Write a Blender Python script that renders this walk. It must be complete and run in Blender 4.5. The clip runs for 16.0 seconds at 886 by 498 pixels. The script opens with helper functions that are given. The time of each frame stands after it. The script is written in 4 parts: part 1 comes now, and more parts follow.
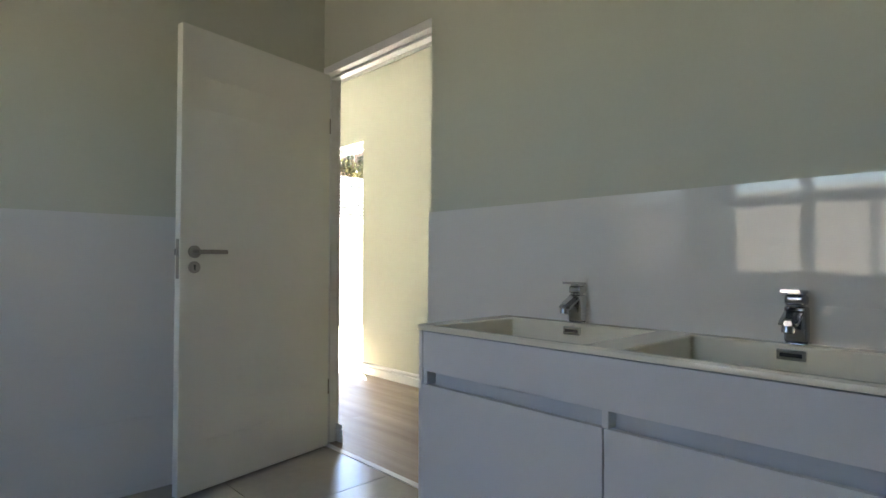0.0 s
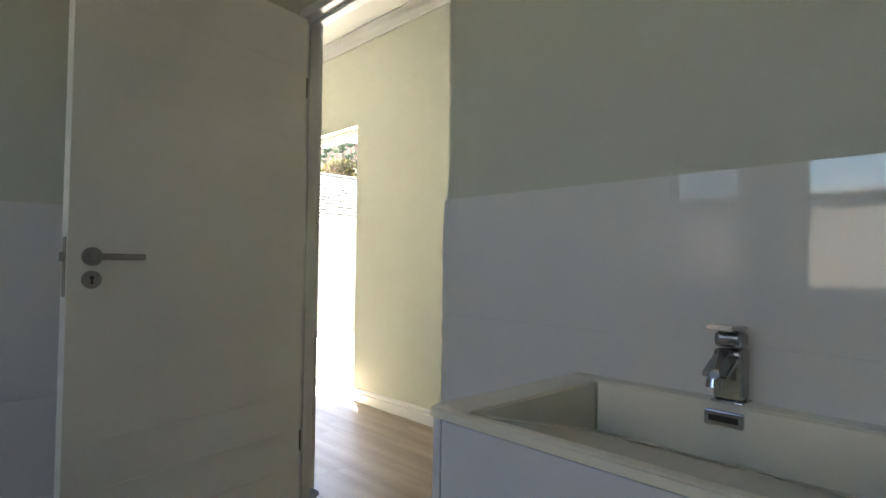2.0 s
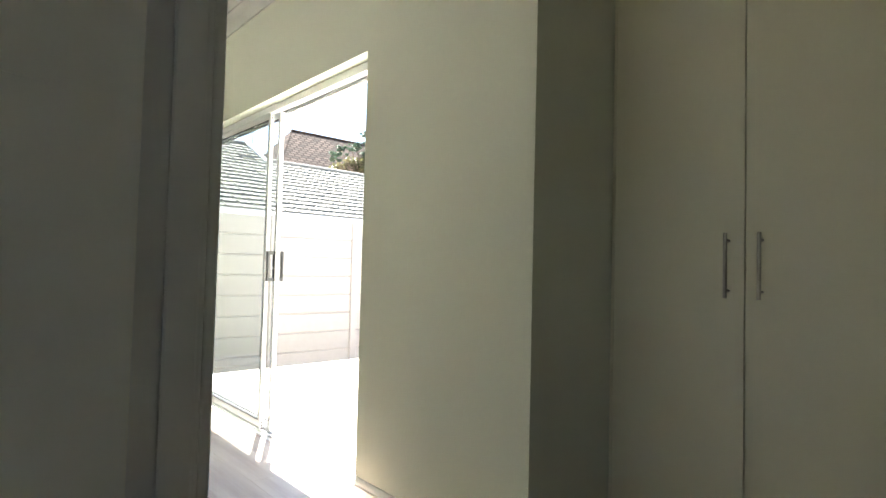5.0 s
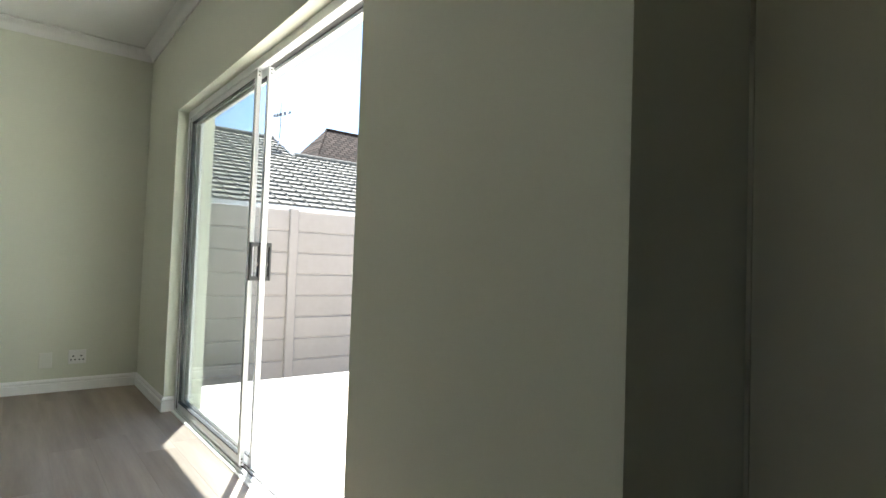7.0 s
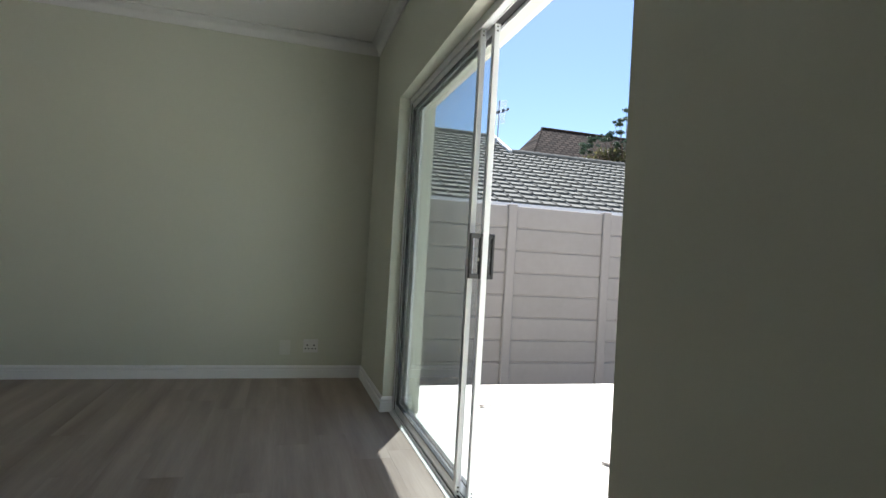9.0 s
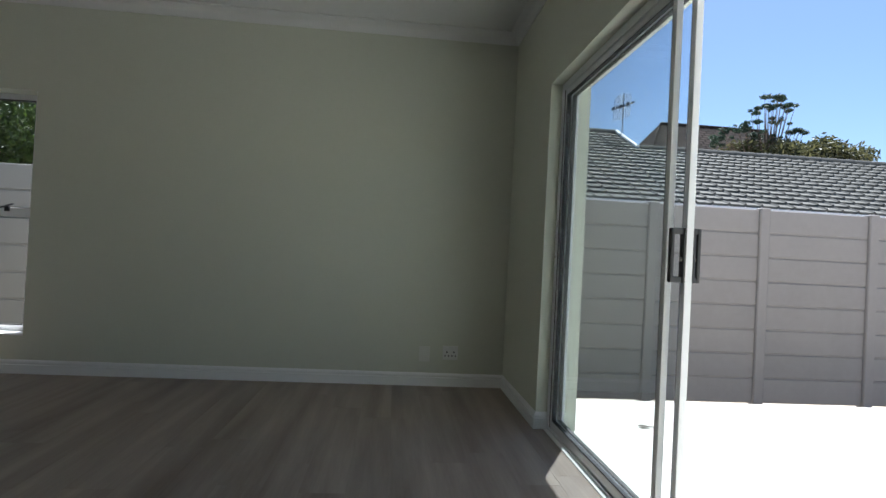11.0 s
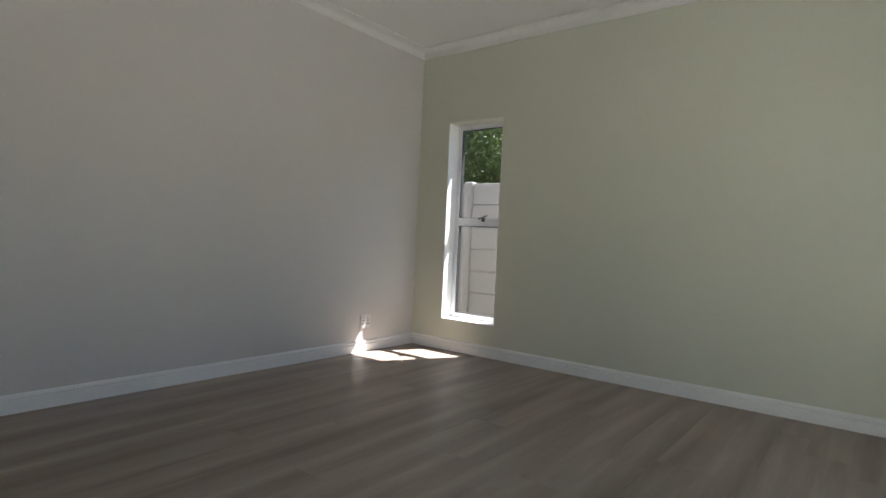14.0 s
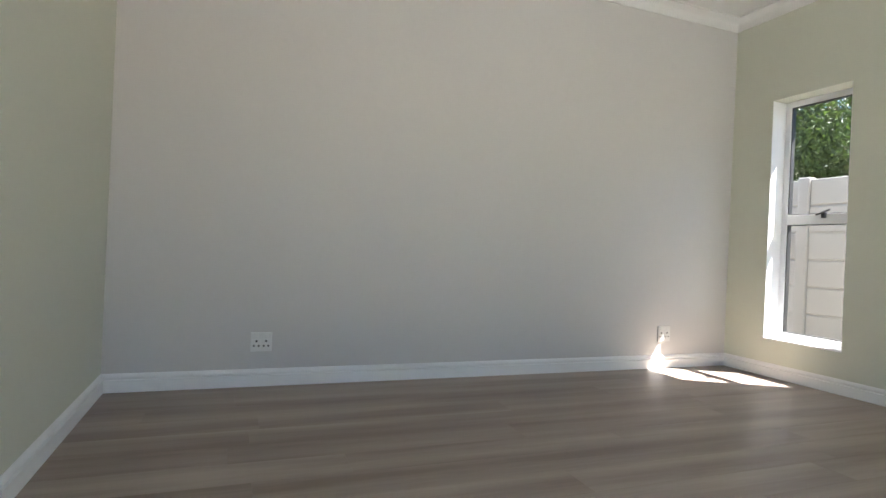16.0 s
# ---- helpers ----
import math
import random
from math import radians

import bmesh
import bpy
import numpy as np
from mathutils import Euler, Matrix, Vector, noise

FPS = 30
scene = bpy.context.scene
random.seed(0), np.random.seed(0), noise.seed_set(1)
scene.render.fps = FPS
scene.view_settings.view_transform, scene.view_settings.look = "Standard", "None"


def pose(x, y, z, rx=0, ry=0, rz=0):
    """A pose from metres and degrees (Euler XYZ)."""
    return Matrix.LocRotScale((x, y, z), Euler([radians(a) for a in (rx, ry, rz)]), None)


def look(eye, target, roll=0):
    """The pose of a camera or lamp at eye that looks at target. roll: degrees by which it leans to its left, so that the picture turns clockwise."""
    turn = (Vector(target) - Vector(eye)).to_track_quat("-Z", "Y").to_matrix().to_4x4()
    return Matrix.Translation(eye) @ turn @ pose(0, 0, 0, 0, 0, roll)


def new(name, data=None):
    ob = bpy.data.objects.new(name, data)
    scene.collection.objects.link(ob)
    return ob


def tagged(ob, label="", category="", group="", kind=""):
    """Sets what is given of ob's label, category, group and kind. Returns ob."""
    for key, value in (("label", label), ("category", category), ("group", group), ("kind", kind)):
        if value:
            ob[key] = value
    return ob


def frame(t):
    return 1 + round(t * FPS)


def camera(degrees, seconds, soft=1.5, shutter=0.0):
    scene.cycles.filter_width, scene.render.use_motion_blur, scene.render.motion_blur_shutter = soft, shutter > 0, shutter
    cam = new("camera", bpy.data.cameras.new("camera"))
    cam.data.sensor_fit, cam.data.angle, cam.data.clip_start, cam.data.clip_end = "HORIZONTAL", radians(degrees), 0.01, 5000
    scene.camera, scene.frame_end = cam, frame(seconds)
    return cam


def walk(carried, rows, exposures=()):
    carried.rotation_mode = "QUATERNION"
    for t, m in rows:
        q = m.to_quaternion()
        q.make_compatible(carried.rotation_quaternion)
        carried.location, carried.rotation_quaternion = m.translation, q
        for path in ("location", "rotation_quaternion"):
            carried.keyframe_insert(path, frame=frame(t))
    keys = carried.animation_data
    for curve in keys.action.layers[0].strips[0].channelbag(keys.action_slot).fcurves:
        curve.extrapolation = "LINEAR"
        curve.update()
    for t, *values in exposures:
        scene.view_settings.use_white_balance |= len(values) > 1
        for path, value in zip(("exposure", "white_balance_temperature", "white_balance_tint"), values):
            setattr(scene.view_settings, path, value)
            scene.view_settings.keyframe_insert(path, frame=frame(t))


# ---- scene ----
cam = camera(77.65, 16.0)
# seconds, x, y, z, yaw, pitch, roll
PATH = [
    (0.0, -2.909, -6.715, 1.016, -43.49, 1.19, -0.18),
    (0.5, -2.829, -6.551, 1.021, -43.60, 1.21, -0.31),
    (1.0, -2.745, -6.414, 1.026, -43.80, 1.27, -0.47),
    (1.5, -2.574, -6.277, 1.035, -43.72, 1.38, -0.67),
    (2.0, -2.411, -6.104, 1.044, -43.51, 1.52, -0.82),
    (2.5, -2.263, -5.901, 1.059, -42.94, 1.21, -0.76),
    (3.0, -2.094, -5.729, 1.069, -42.09, 1.43, -1.01),
    (5.5, -1.290, -4.581, 1.071, -42.10, 2.17, -1.62),
    (6.0, -1.137, -4.450, 1.060, -42.33, 2.19, -1.75),
    (6.5, -0.990, -4.345, 1.065, -41.88, 2.25, -1.79),
    (7.0, -0.886, -4.191, 1.057, -38.28, 2.01, -1.99),
    (7.5, -0.814, -4.045, 1.065, -32.12, 1.69, -2.73),
    (8.0, -0.716, -3.874, 1.051, -26.37, 1.49, -2.84),
    (8.5, -0.682, -3.746, 1.048, -21.20, 1.26, -3.18),
    (9.0, -0.704, -3.626, 1.041, -16.42, 0.97, -3.35),
    (11.5, -0.961, -3.260, 1.010, -0.35, 0.69, -2.87),
    (12.0, -0.986, -3.252, 1.010, 6.62, 0.34, -2.87),
    (12.5, -0.981, -3.212, 1.003, 14.01, 0.06, -2.92),
    (13.0, -0.952, -3.180, 1.028, 21.74, -0.64, -2.73),
    (13.5, -0.960, -3.077, 1.005, 30.48, -0.79, -2.62),
    (14.0, -1.028, -3.004, 0.997, 38.03, -0.86, -2.66),
    (14.5, -1.088, -2.888, 0.985, 44.24, -0.72, -2.59),
    (15.0, -1.109, -2.812, 0.946, 52.71, -0.60, -2.39),
    (15.5, -1.081, -2.752, 0.892, 61.63, -0.22, -2.19),
    (16.0, -1.125, -2.771, 0.846, 69.09, -0.00, -2.53),
]
# seconds, stops, kelvin, tint
EXPOSURES = [(0.0, 5.20, 7020, 12), (2.0, 4.90, 7000, 12), (3.0, 4.54, 6950, 12), (5.5, 3.68, 6420, 10), (6.0, 3.35, 6320, 10),
             (7.0, 2.92, 6220, 9), (9.0, 1.88, 5970, 10), (11.5, 1.58, 5770, 10), (12.5, 1.95, 6150, 13), (13.0, 2.06, 6200, 14),
             (14.5, 2.58, 6180, 14), (15.5, 2.98, 6180, 13), (16.0, 3.22, 6180, 13)]
walk(cam, [(t, pose(x, y, z, 90 + pitch, roll, yaw)) for t, x, y, z, yaw, pitch, roll in PATH],
     exposures=EXPOSURES)

# ---- light: a high summer sun and a clear sky ----
SUN_AZIMUTH, SUN_HEIGHT = 28.0, 59.0     # degrees from +y towards +x, degrees above the horizon
world = bpy.data.worlds.new("sky")
scene.world = world
world.use_nodes = True
sky_nodes = world.node_tree.nodes
sky = sky_nodes.new("ShaderNodeTexSky")
sky.sky_type = "NISHITA"
sky.sun_disc = False
sky.air_density, sky.dust_density, sky.ozone_density = 1.0, 0.5, 3.0
sky.sun_elevation, sky.sun_rotation = radians(SUN_HEIGHT), radians(SUN_AZIMUTH)
sky_nodes["Background"].inputs["Strength"].default_value = 0.05
world.node_tree.links.new(sky.outputs["Color"], sky_nodes["Background"].inputs["Color"])
sun = new("sun", bpy.data.lights.new("sun", "SUN"))
sun.data.energy, sun.data.angle, sun.data.color = 5.0, radians(0.5), (1.0, 0.96, 0.89)
_a, _h = radians(SUN_AZIMUTH), radians(SUN_HEIGHT)
sun.matrix_world = look((math.sin(_a) * math.cos(_h) * 30, math.cos(_a) * math.cos(_h) * 30, math.sin(_h) * 30), (0, 0, 0))


# ---- materials ----
def material(name, color, rough=0.6, metal=0.0, vary=0.06, grain=40.0, bump=0.0, bump_scale=200.0, coat=0.0,
             piece=0.0, stain=1.5, spec=0.5):
    """Paint, plaster, stone, metal: a base colour with broad and fine variation, fine relief, and a shift from piece to piece."""
    m = bpy.data.materials.new(name)
    m.use_nodes = True
    n, l = m.node_tree.nodes, m.node_tree.links
    b = n["Principled BSDF"]
    b.inputs["Roughness"].default_value, b.inputs["Metallic"].default_value = rough, metal
    b.inputs["Coat Weight"].default_value, b.inputs["Specular IOR Level"].default_value = coat, spec
    co = n.new("ShaderNodeTexCoord")
    geo = n.new("ShaderNodeNewGeometry")
    fine, broad = n.new("ShaderNodeTexNoise"), n.new("ShaderNodeTexNoise")
    fine.inputs["Scale"].default_value, broad.inputs["Scale"].default_value = grain, stain
    fine.inputs["Detail"].default_value, broad.inputs["Detail"].default_value = 4, 3
    l.new(geo.outputs["Position"], fine.inputs["Vector"])
    l.new(geo.outputs["Position"], broad.inputs["Vector"])
    add = n.new("ShaderNodeMath"); add.operation = "ADD"
    l.new(fine.outputs["Fac"], add.inputs[0]); l.new(broad.outputs["Fac"], add.inputs[1])
    last = add.outputs[0]
    if piece:
        info = n.new("ShaderNodeObjectInfo")
        more = n.new("ShaderNodeMath"); more.operation = "MULTIPLY_ADD"
        more.inputs[1].default_value = piece / max(vary, 0.001)
        l.new(info.outputs["Random"], more.inputs[0]); l.new(last, more.inputs[2])
        last = more.outputs[0]
        mid = 1.0 + 0.5 * piece / max(vary, 0.001)
    else:
        mid = 1.0
    scale = n.new("ShaderNodeMapRange")
    scale.inputs["From Min"].default_value, scale.inputs["From Max"].default_value = mid - 1, mid + 1
    scale.inputs["To Min"].default_value, scale.inputs["To Max"].default_value = 1 - vary, 1 + vary
    scale.clamp = False
    l.new(last, scale.inputs["Value"])
    mix = n.new("ShaderNodeVectorMath"); mix.operation = "SCALE"
    mix.inputs[0].default_value = color
    l.new(scale.outputs["Result"], mix.inputs["Scale"])
    l.new(mix.outputs["Vector"], b.inputs["Base Color"])
    if bump:
        relief = n.new("ShaderNodeTexNoise")
        relief.inputs["Scale"].default_value, relief.inputs["Detail"].default_value = bump_scale, 5
        l.new(geo.outputs["Position"], relief.inputs["Vector"])
        bm_ = n.new("ShaderNodeBump")
        bm_.inputs["Strength"].default_value, bm_.inputs["Distance"].default_value = bump, 0.004
        l.new(relief.outputs["Fac"], bm_.inputs["Height"])
        l.new(bm_.outputs["Normal"], b.inputs["Normal"])
    return m


def laminate():
    """Grey-brown oak laminate with grain along y, one shade a plank."""
    m = bpy.data.materials.new("laminate")
    m.use_nodes = True
    n, l = m.node_tree.nodes, m.node_tree.links
    b = n["Principled BSDF"]
    geo, info = n.new("ShaderNodeNewGeometry"), n.new("ShaderNodeObjectInfo")
    shift = n.new("ShaderNodeVectorMath"); shift.operation = "MULTIPLY_ADD"
    shift.inputs[1].default_value = (0.05, 2.2, 0.0)
    comb = n.new("ShaderNodeCombineXYZ")
    for k in "XYZ":
        l.new(info.outputs["Random"], comb.inputs[k])
    l.new(comb.outputs["Vector"], shift.inputs[0]); l.new(geo.outputs["Position"], shift.inputs[2])
    squeeze = n.new("ShaderNodeVectorMath"); squeeze.operation = "MULTIPLY"
    squeeze.inputs[1].default_value = (1.0, 0.07, 1.0)
    l.new(shift.outputs["Vector"], squeeze.inputs[0])
    broad, fine = n.new("ShaderNodeTexNoise"), n.new("ShaderNodeTexNoise")
    broad.inputs["Scale"].default_value, broad.inputs["Detail"].default_value = 7.0, 3
    fine.inputs["Scale"].default_value, fine.inputs["Detail"].default_value = 90.0, 5
    fine.inputs["Distortion"].default_value = 0.4
    for t in (broad, fine):
        l.new(squeeze.outputs["Vector"], t.inputs["Vector"])
    ramp = n.new("ShaderNodeValToRGB")
    ramp.color_ramp.elements[0].position, ramp.color_ramp.elements[0].color = 0.35, (0.238, 0.183, 0.142, 1)
    ramp.color_ramp.elements[1].position, ramp.color_ramp.elements[1].color = 0.65, (0.412, 0.340, 0.280, 1)
    mixf = n.new("ShaderNodeMath"); mixf.operation = "MULTIPLY_ADD"
    mixf.inputs[1].default_value = 0.22
    l.new(fine.outputs["Fac"], mixf.inputs[0])
    half = n.new("ShaderNodeMath"); half.operation = "MULTIPLY"; half.inputs[1].default_value = 0.78
    l.new(broad.outputs["Fac"], half.inputs[0]); l.new(half.outputs[0], mixf.inputs[2])
    l.new(mixf.outputs[0], ramp.inputs["Fac"])
    tone = n.new("ShaderNodeMapRange")
    tone.inputs["To Min"].default_value, tone.inputs["To Max"].default_value = 0.975, 1.025
    l.new(info.outputs["Random"], tone.inputs["Value"])
    sc = n.new("ShaderNodeVectorMath"); sc.operation = "SCALE"
    l.new(ramp.outputs["Color"], sc.inputs[0]); l.new(tone.outputs["Result"], sc.inputs["Scale"])
    l.new(sc.outputs["Vector"], b.inputs["Base Color"])
    rr = n.new("ShaderNodeMapRange")
    rr.inputs["To Min"].default_value, rr.inputs["To Max"].default_value = 0.34, 0.52
    l.new(fine.outputs["Fac"], rr.inputs["Value"]); l.new(rr.outputs["Result"], b.inputs["Roughness"])
    bmp = n.new("ShaderNodeBump")
    bmp.inputs["Strength"].default_value, bmp.inputs["Distance"].default_value = 0.12, 0.002
    l.new(fine.outputs["Fac"], bmp.inputs["Height"]); l.new(bmp.outputs["Normal"], b.inputs["Normal"])
    return m


def glass_material(name, tint):
    m = bpy.data.materials.new(name)
    m.use_nodes = True
    n, l = m.node_tree.nodes, m.node_tree.links
    n.remove(n["Principled BSDF"])
    clear, gloss, mix, fres = (n.new("ShaderNodeBsdfTransparent"), n.new("ShaderNodeBsdfGlossy"),
                               n.new("ShaderNodeMixShader"), n.new("ShaderNodeLayerWeight"))
    clear.inputs["Color"].default_value = (*tint, 1)
    gloss.inputs["Roughness"].default_value = 0.0
    power, gain = n.new("ShaderNodeMath"), n.new("ShaderNodeMath")
    power.operation, gain.operation = "POWER", "MULTIPLY_ADD"
    power.inputs[1].default_value, gain.inputs[1].default_value, gain.inputs[2].default_value = 5.0, 0.8, 0.025
    l.new(fres.outputs["Facing"], power.inputs[0]); l.new(power.outputs[0], gain.inputs[0])
    l.new(gain.outputs[0], mix.inputs["Fac"]); l.new(clear.outputs[0], mix.inputs[1]); l.new(gloss.outputs[0], mix.inputs[2])
    l.new(mix.outputs[0], n["Material Output"].inputs["Surface"])
    return m


def leaf_material(name, dark, light):
    m = bpy.data.materials.new(name)
    m.use_nodes = True
    n, l = m.node_tree.nodes, m.node_tree.links
    b = n["Principled BSDF"]
    geo, ramp = n.new("ShaderNodeNewGeometry"), n.new("ShaderNodeValToRGB")
    ramp.color_ramp.elements[0].color, ramp.color_ramp.elements[1].color = (*dark, 1), (*light, 1)
    l.new(geo.outputs["Random Per Island"], ramp.inputs["Fac"])
    l.new(ramp.outputs["Color"], b.inputs["Base Color"])
    b.inputs["Roughness"].default_value = 0.5
    tr, mix = n.new("ShaderNodeBsdfTranslucent"), n.new("ShaderNodeMixShader")
    l.new(ramp.outputs["Color"], tr.inputs["Color"])
    mix.inputs["Fac"].default_value = 0.35
    l.new(b.outputs[0], mix.inputs[1]); l.new(tr.outputs[0], mix.inputs[2])
    l.new(mix.outputs[0], n["Material Output"].inputs["Surface"])
    return m


def shingle_material():
    """Weathered brown shingles, told apart only as a mottled course pattern from far off."""
    m = material("brown_shingle", (0.16, 0.10, 0.075), 0.95, vary=0.25, grain=6, stain=0.5, spec=0.05)
    n, l = m.node_tree.nodes, m.node_tree.links
    uv, brick = n.new("ShaderNodeTexCoord"), n.new("ShaderNodeTexBrick")
    brick.inputs["Scale"].default_value = 1.0
    brick.inputs["Brick Width"].default_value, brick.inputs["Row Height"].default_value = 0.62, 0.45
    brick.inputs["Mortar Size"].default_value = 0.07
    brick.inputs["Color1"].default_value, brick.inputs["Color2"].default_value = (0.062, 0.048, 0.041, 1), (0.026, 0.023, 0.021, 1)
    brick.inputs["Mortar"].default_value = (0.016, 0.012, 0.010, 1)
    sep, com = n.new("ShaderNodeSeparateXYZ"), n.new("ShaderNodeCombineXYZ")
    l.new(uv.outputs["Object"], sep.inputs[0])
    l.new(sep.outputs["X"], com.inputs["X"])
    up = n.new("ShaderNodeMath"); up.operation = "MULTIPLY"; up.inputs[1].default_value = 1.9
    l.new(sep.outputs["Z"], up.inputs[0]); l.new(up.outputs[0], com.inputs["Y"])
    l.new(com.outputs[0], brick.inputs["Vector"])
    l.new(brick.outputs["Color"], n["Principled BSDF"].inputs["Base Color"])
    return m


PAINT = material("sage_wall_paint", (0.635, 0.645, 0.54), 0.62, vary=0.025, grain=60, bump=0.10, bump_scale=260)
GREIGE = material("pale_greige_wall_paint", (0.625, 0.605, 0.580), 0.62, vary=0.025, grain=60, bump=0.10, bump_scale=260)
OUTER = material("cream_outer_plaster", (0.74, 0.71, 0.62), 0.8, vary=0.05, bump=0.3, bump_scale=120)
CEIL = material("white_ceiling_paint", (0.74, 0.74, 0.715), 0.7, vary=0.02, bump=0.05)
TRIM = material("white_trim_paint", (0.86, 0.86, 0.85), 0.38, vary=0.02, grain=25, bump=0.03)
DOORPAINT = material("white_door_paint", (0.88, 0.87, 0.79), 0.40, vary=0.02, grain=18, bump=0.05, bump_scale=120)
TILE = material("glossy_white_wall_tile", (0.82, 0.81, 0.78), 0.035, vary=0.015, grain=8, piece=0.01)
GROUT = material("pale_grout", (0.84, 0.84, 0.82), 0.8, vary=0.05)
FLOORTILE = material("beige_floor_tile", (0.40, 0.37, 0.33), 0.22, vary=0.14, grain=22, stain=4, piece=0.04, bump=0.25, bump_scale=40)
LAMINATE = laminate()
UNDERLAY = material("dark_joint", (0.10, 0.08, 0.06), 0.8)
ALU = material("white_powder_coated_aluminium", (0.80, 0.81, 0.825), 0.33, vary=0.02)
SEAL = material("black_rubber_seal", (0.02, 0.02, 0.02), 0.6)
BLACK = material("black_plastic", (0.02, 0.02, 0.022), 0.4)
STEEL = material("brushed_steel", (0.40, 0.37, 0.33), 0.32, metal=1.0, vary=0.05, grain=180)
ZINC = material("galvanised_steel", (0.42, 0.43, 0.44), 0.45, metal=0.6, vary=0.05)
CHROME = material("polished_chrome", (0.46, 0.465, 0.48), 0.13, metal=1.0, vary=0.02)
BASIN = material("cast_marble_basin", (0.90, 0.865, 0.74), 0.14, vary=0.01)
VANITY = material("white_gloss_vanity_board", (0.80, 0.81, 0.84), 0.22, vary=0.01, grain=12)
GROOVE = material("grey_aluminium_finger_pull", (0.60, 0.64, 0.70), 0.3, vary=0.03)
CUPBOARD = material("off_white_melamine", (0.66, 0.63, 0.49), 0.36, vary=0.02, grain=30, bump=0.03)
SOCKET = material("white_socket_plastic", (0.74, 0.735, 0.71), 0.3, vary=0.01)
PLATE = material("painted_cover_plate", (0.71, 0.71, 0.645), 0.45, vary=0.02, grain=40)
PATIO = material("pale_concrete_paving", (0.60, 0.565, 0.51), 0.85, vary=0.10, grain=18, stain=1.2, bump=0.3, bump_scale=90)
PRECAST = material("precast_concrete", (0.280, 0.258, 0.246), 0.85, vary=0.13, grain=14, stain=2.2, bump=0.5, bump_scale=60, piece=0.07)
EARTH = material("sandy_earth", (0.40, 0.35, 0.28), 0.95, vary=0.2, grain=4, stain=0.4, bump=0.5, bump_scale=30)
ROOFTILE = material("weathered_concrete_roof_tile", (0.122, 0.121, 0.110), 0.9, vary=0.16, grain=20, stain=3, bump=0.4, bump_scale=70, piece=0.10, spec=0.15)
FASCIA = material("white_fascia_paint", (0.80, 0.80, 0.80), 0.5, vary=0.03)
HOUSEWALL = material("pale_house_plaster", (0.62, 0.60, 0.57), 0.8, vary=0.06, bump=0.2)
SHINGLE = shingle_material()
BARK = material("grey_brown_bark", (0.13, 0.095, 0.07), 0.9, vary=0.3, grain=30, bump=0.6, bump_scale=50)
LEAF = leaf_material("bright_green_leaves", (0.010, 0.026, 0.006), (0.080, 0.128, 0.020))
OLIVE = leaf_material("olive_leaves", (0.045, 0.052, 0.020), (0.125, 0.12, 0.052))
PINE = leaf_material("dark_pine_needles", (0.02, 0.045, 0.03), (0.06, 0.09, 0.055))
DRYLEAF = material("dry_leaf", (0.16, 0.13, 0.11), 0.8, vary=0.2)
GLASS = glass_material("pale_green_glass", (0.925, 0.948, 0.95))
# darkened glass, its tint set to dim the window's reflection in the wall tiles
DIM_GLASS = glass_material("dimmed_reflection_glass", (0.48, 0.48, 0.49))
WINGLASS = glass_material("clear_glass", (0.95, 0.97, 0.96))


# ---- building helpers ----
def box(bm, x0, x1, y0, y1, z0, z1, bevel=0.0, seg=2):
    """A box from corner to corner, its edges rounded by bevel."""
    made = bmesh.ops.create_cube(bm, size=1.0, matrix=Matrix.LocRotScale(
        ((x0 + x1) / 2, (y0 + y1) / 2, (z0 + z1) / 2), None, (abs(x1 - x0), abs(y1 - y0), abs(z1 - z0))))
    if bevel:
        edges = {e for v in made["verts"] for e in v.link_edges}
        bmesh.ops.bevel(bm, geom=list(edges), offset=bevel, segments=seg, profile=0.6, affect="EDGES")
    return bm


def rod(bm, a, b, r, r2=None, sides=12, caps=True):
    """A round bar from a to b."""
    a, b = Vector(a), Vector(b)
    turn = (b - a).to_track_quat("Z", "Y")
    bmesh.ops.create_cone(bm, cap_ends=caps, segments=sides, radius1=r, radius2=r if r2 is None else r2, depth=(b - a).length,
                          matrix=Matrix.LocRotScale((a + b) / 2, turn, None))
    return bm


def sweep(bm, profile, path, closed=False):
    """A profile of (outwards, up) pairs swept along corners (x, y) of a plan, with outwards to the right of the way; mitred."""
    pts = [Vector((p[0], p[1])) for p in path]
    rings = []
    for i, p in enumerate(pts):
        d0 = (p - pts[i - 1]).normalized() if i else (pts[1] - p).normalized()
        d1 = (pts[i + 1] - p).normalized() if i < len(pts) - 1 else d0
        n0, n1 = Vector((d0.y, -d0.x)), Vector((d1.y, -d1.x))
        m = (n0 + n1).normalized()
        m = m / max(0.3, m.dot(n0))
        rings.append([bm.verts.new((p.x + m.x * o, p.y + m.y * o, u)) for o, u in profile])
    k = len(profile)
    for r0, r1 in zip(rings, rings[1:]):
        for j in range(k):
            bm.faces.new((r0[j], r0[(j + 1) % k], r1[(j + 1) % k], r1[j]))
    bm.faces.new(rings[0]); bm.faces.new(rings[-1])
    bmesh.ops.recalc_face_normals(bm, faces=bm.faces[:])
    return bm


def mesh_of(name, bm, mat, smooth=False):
    me = bpy.data.meshes.new(name)
    bmesh.ops.recalc_face_normals(bm, faces=bm.faces[:])
    bm.to_mesh(me)
    bm.free()
    me.materials.append(mat)
    if smooth:
        me.shade_smooth()
        me.set_sharp_from_angle(angle=radians(35))
    return me


def thing(name, bm, mat, label, category, kind="", group="", smooth=False):
    return tagged(new(name, mesh_of(name, bm, mat, smooth)), label, category, group, kind)


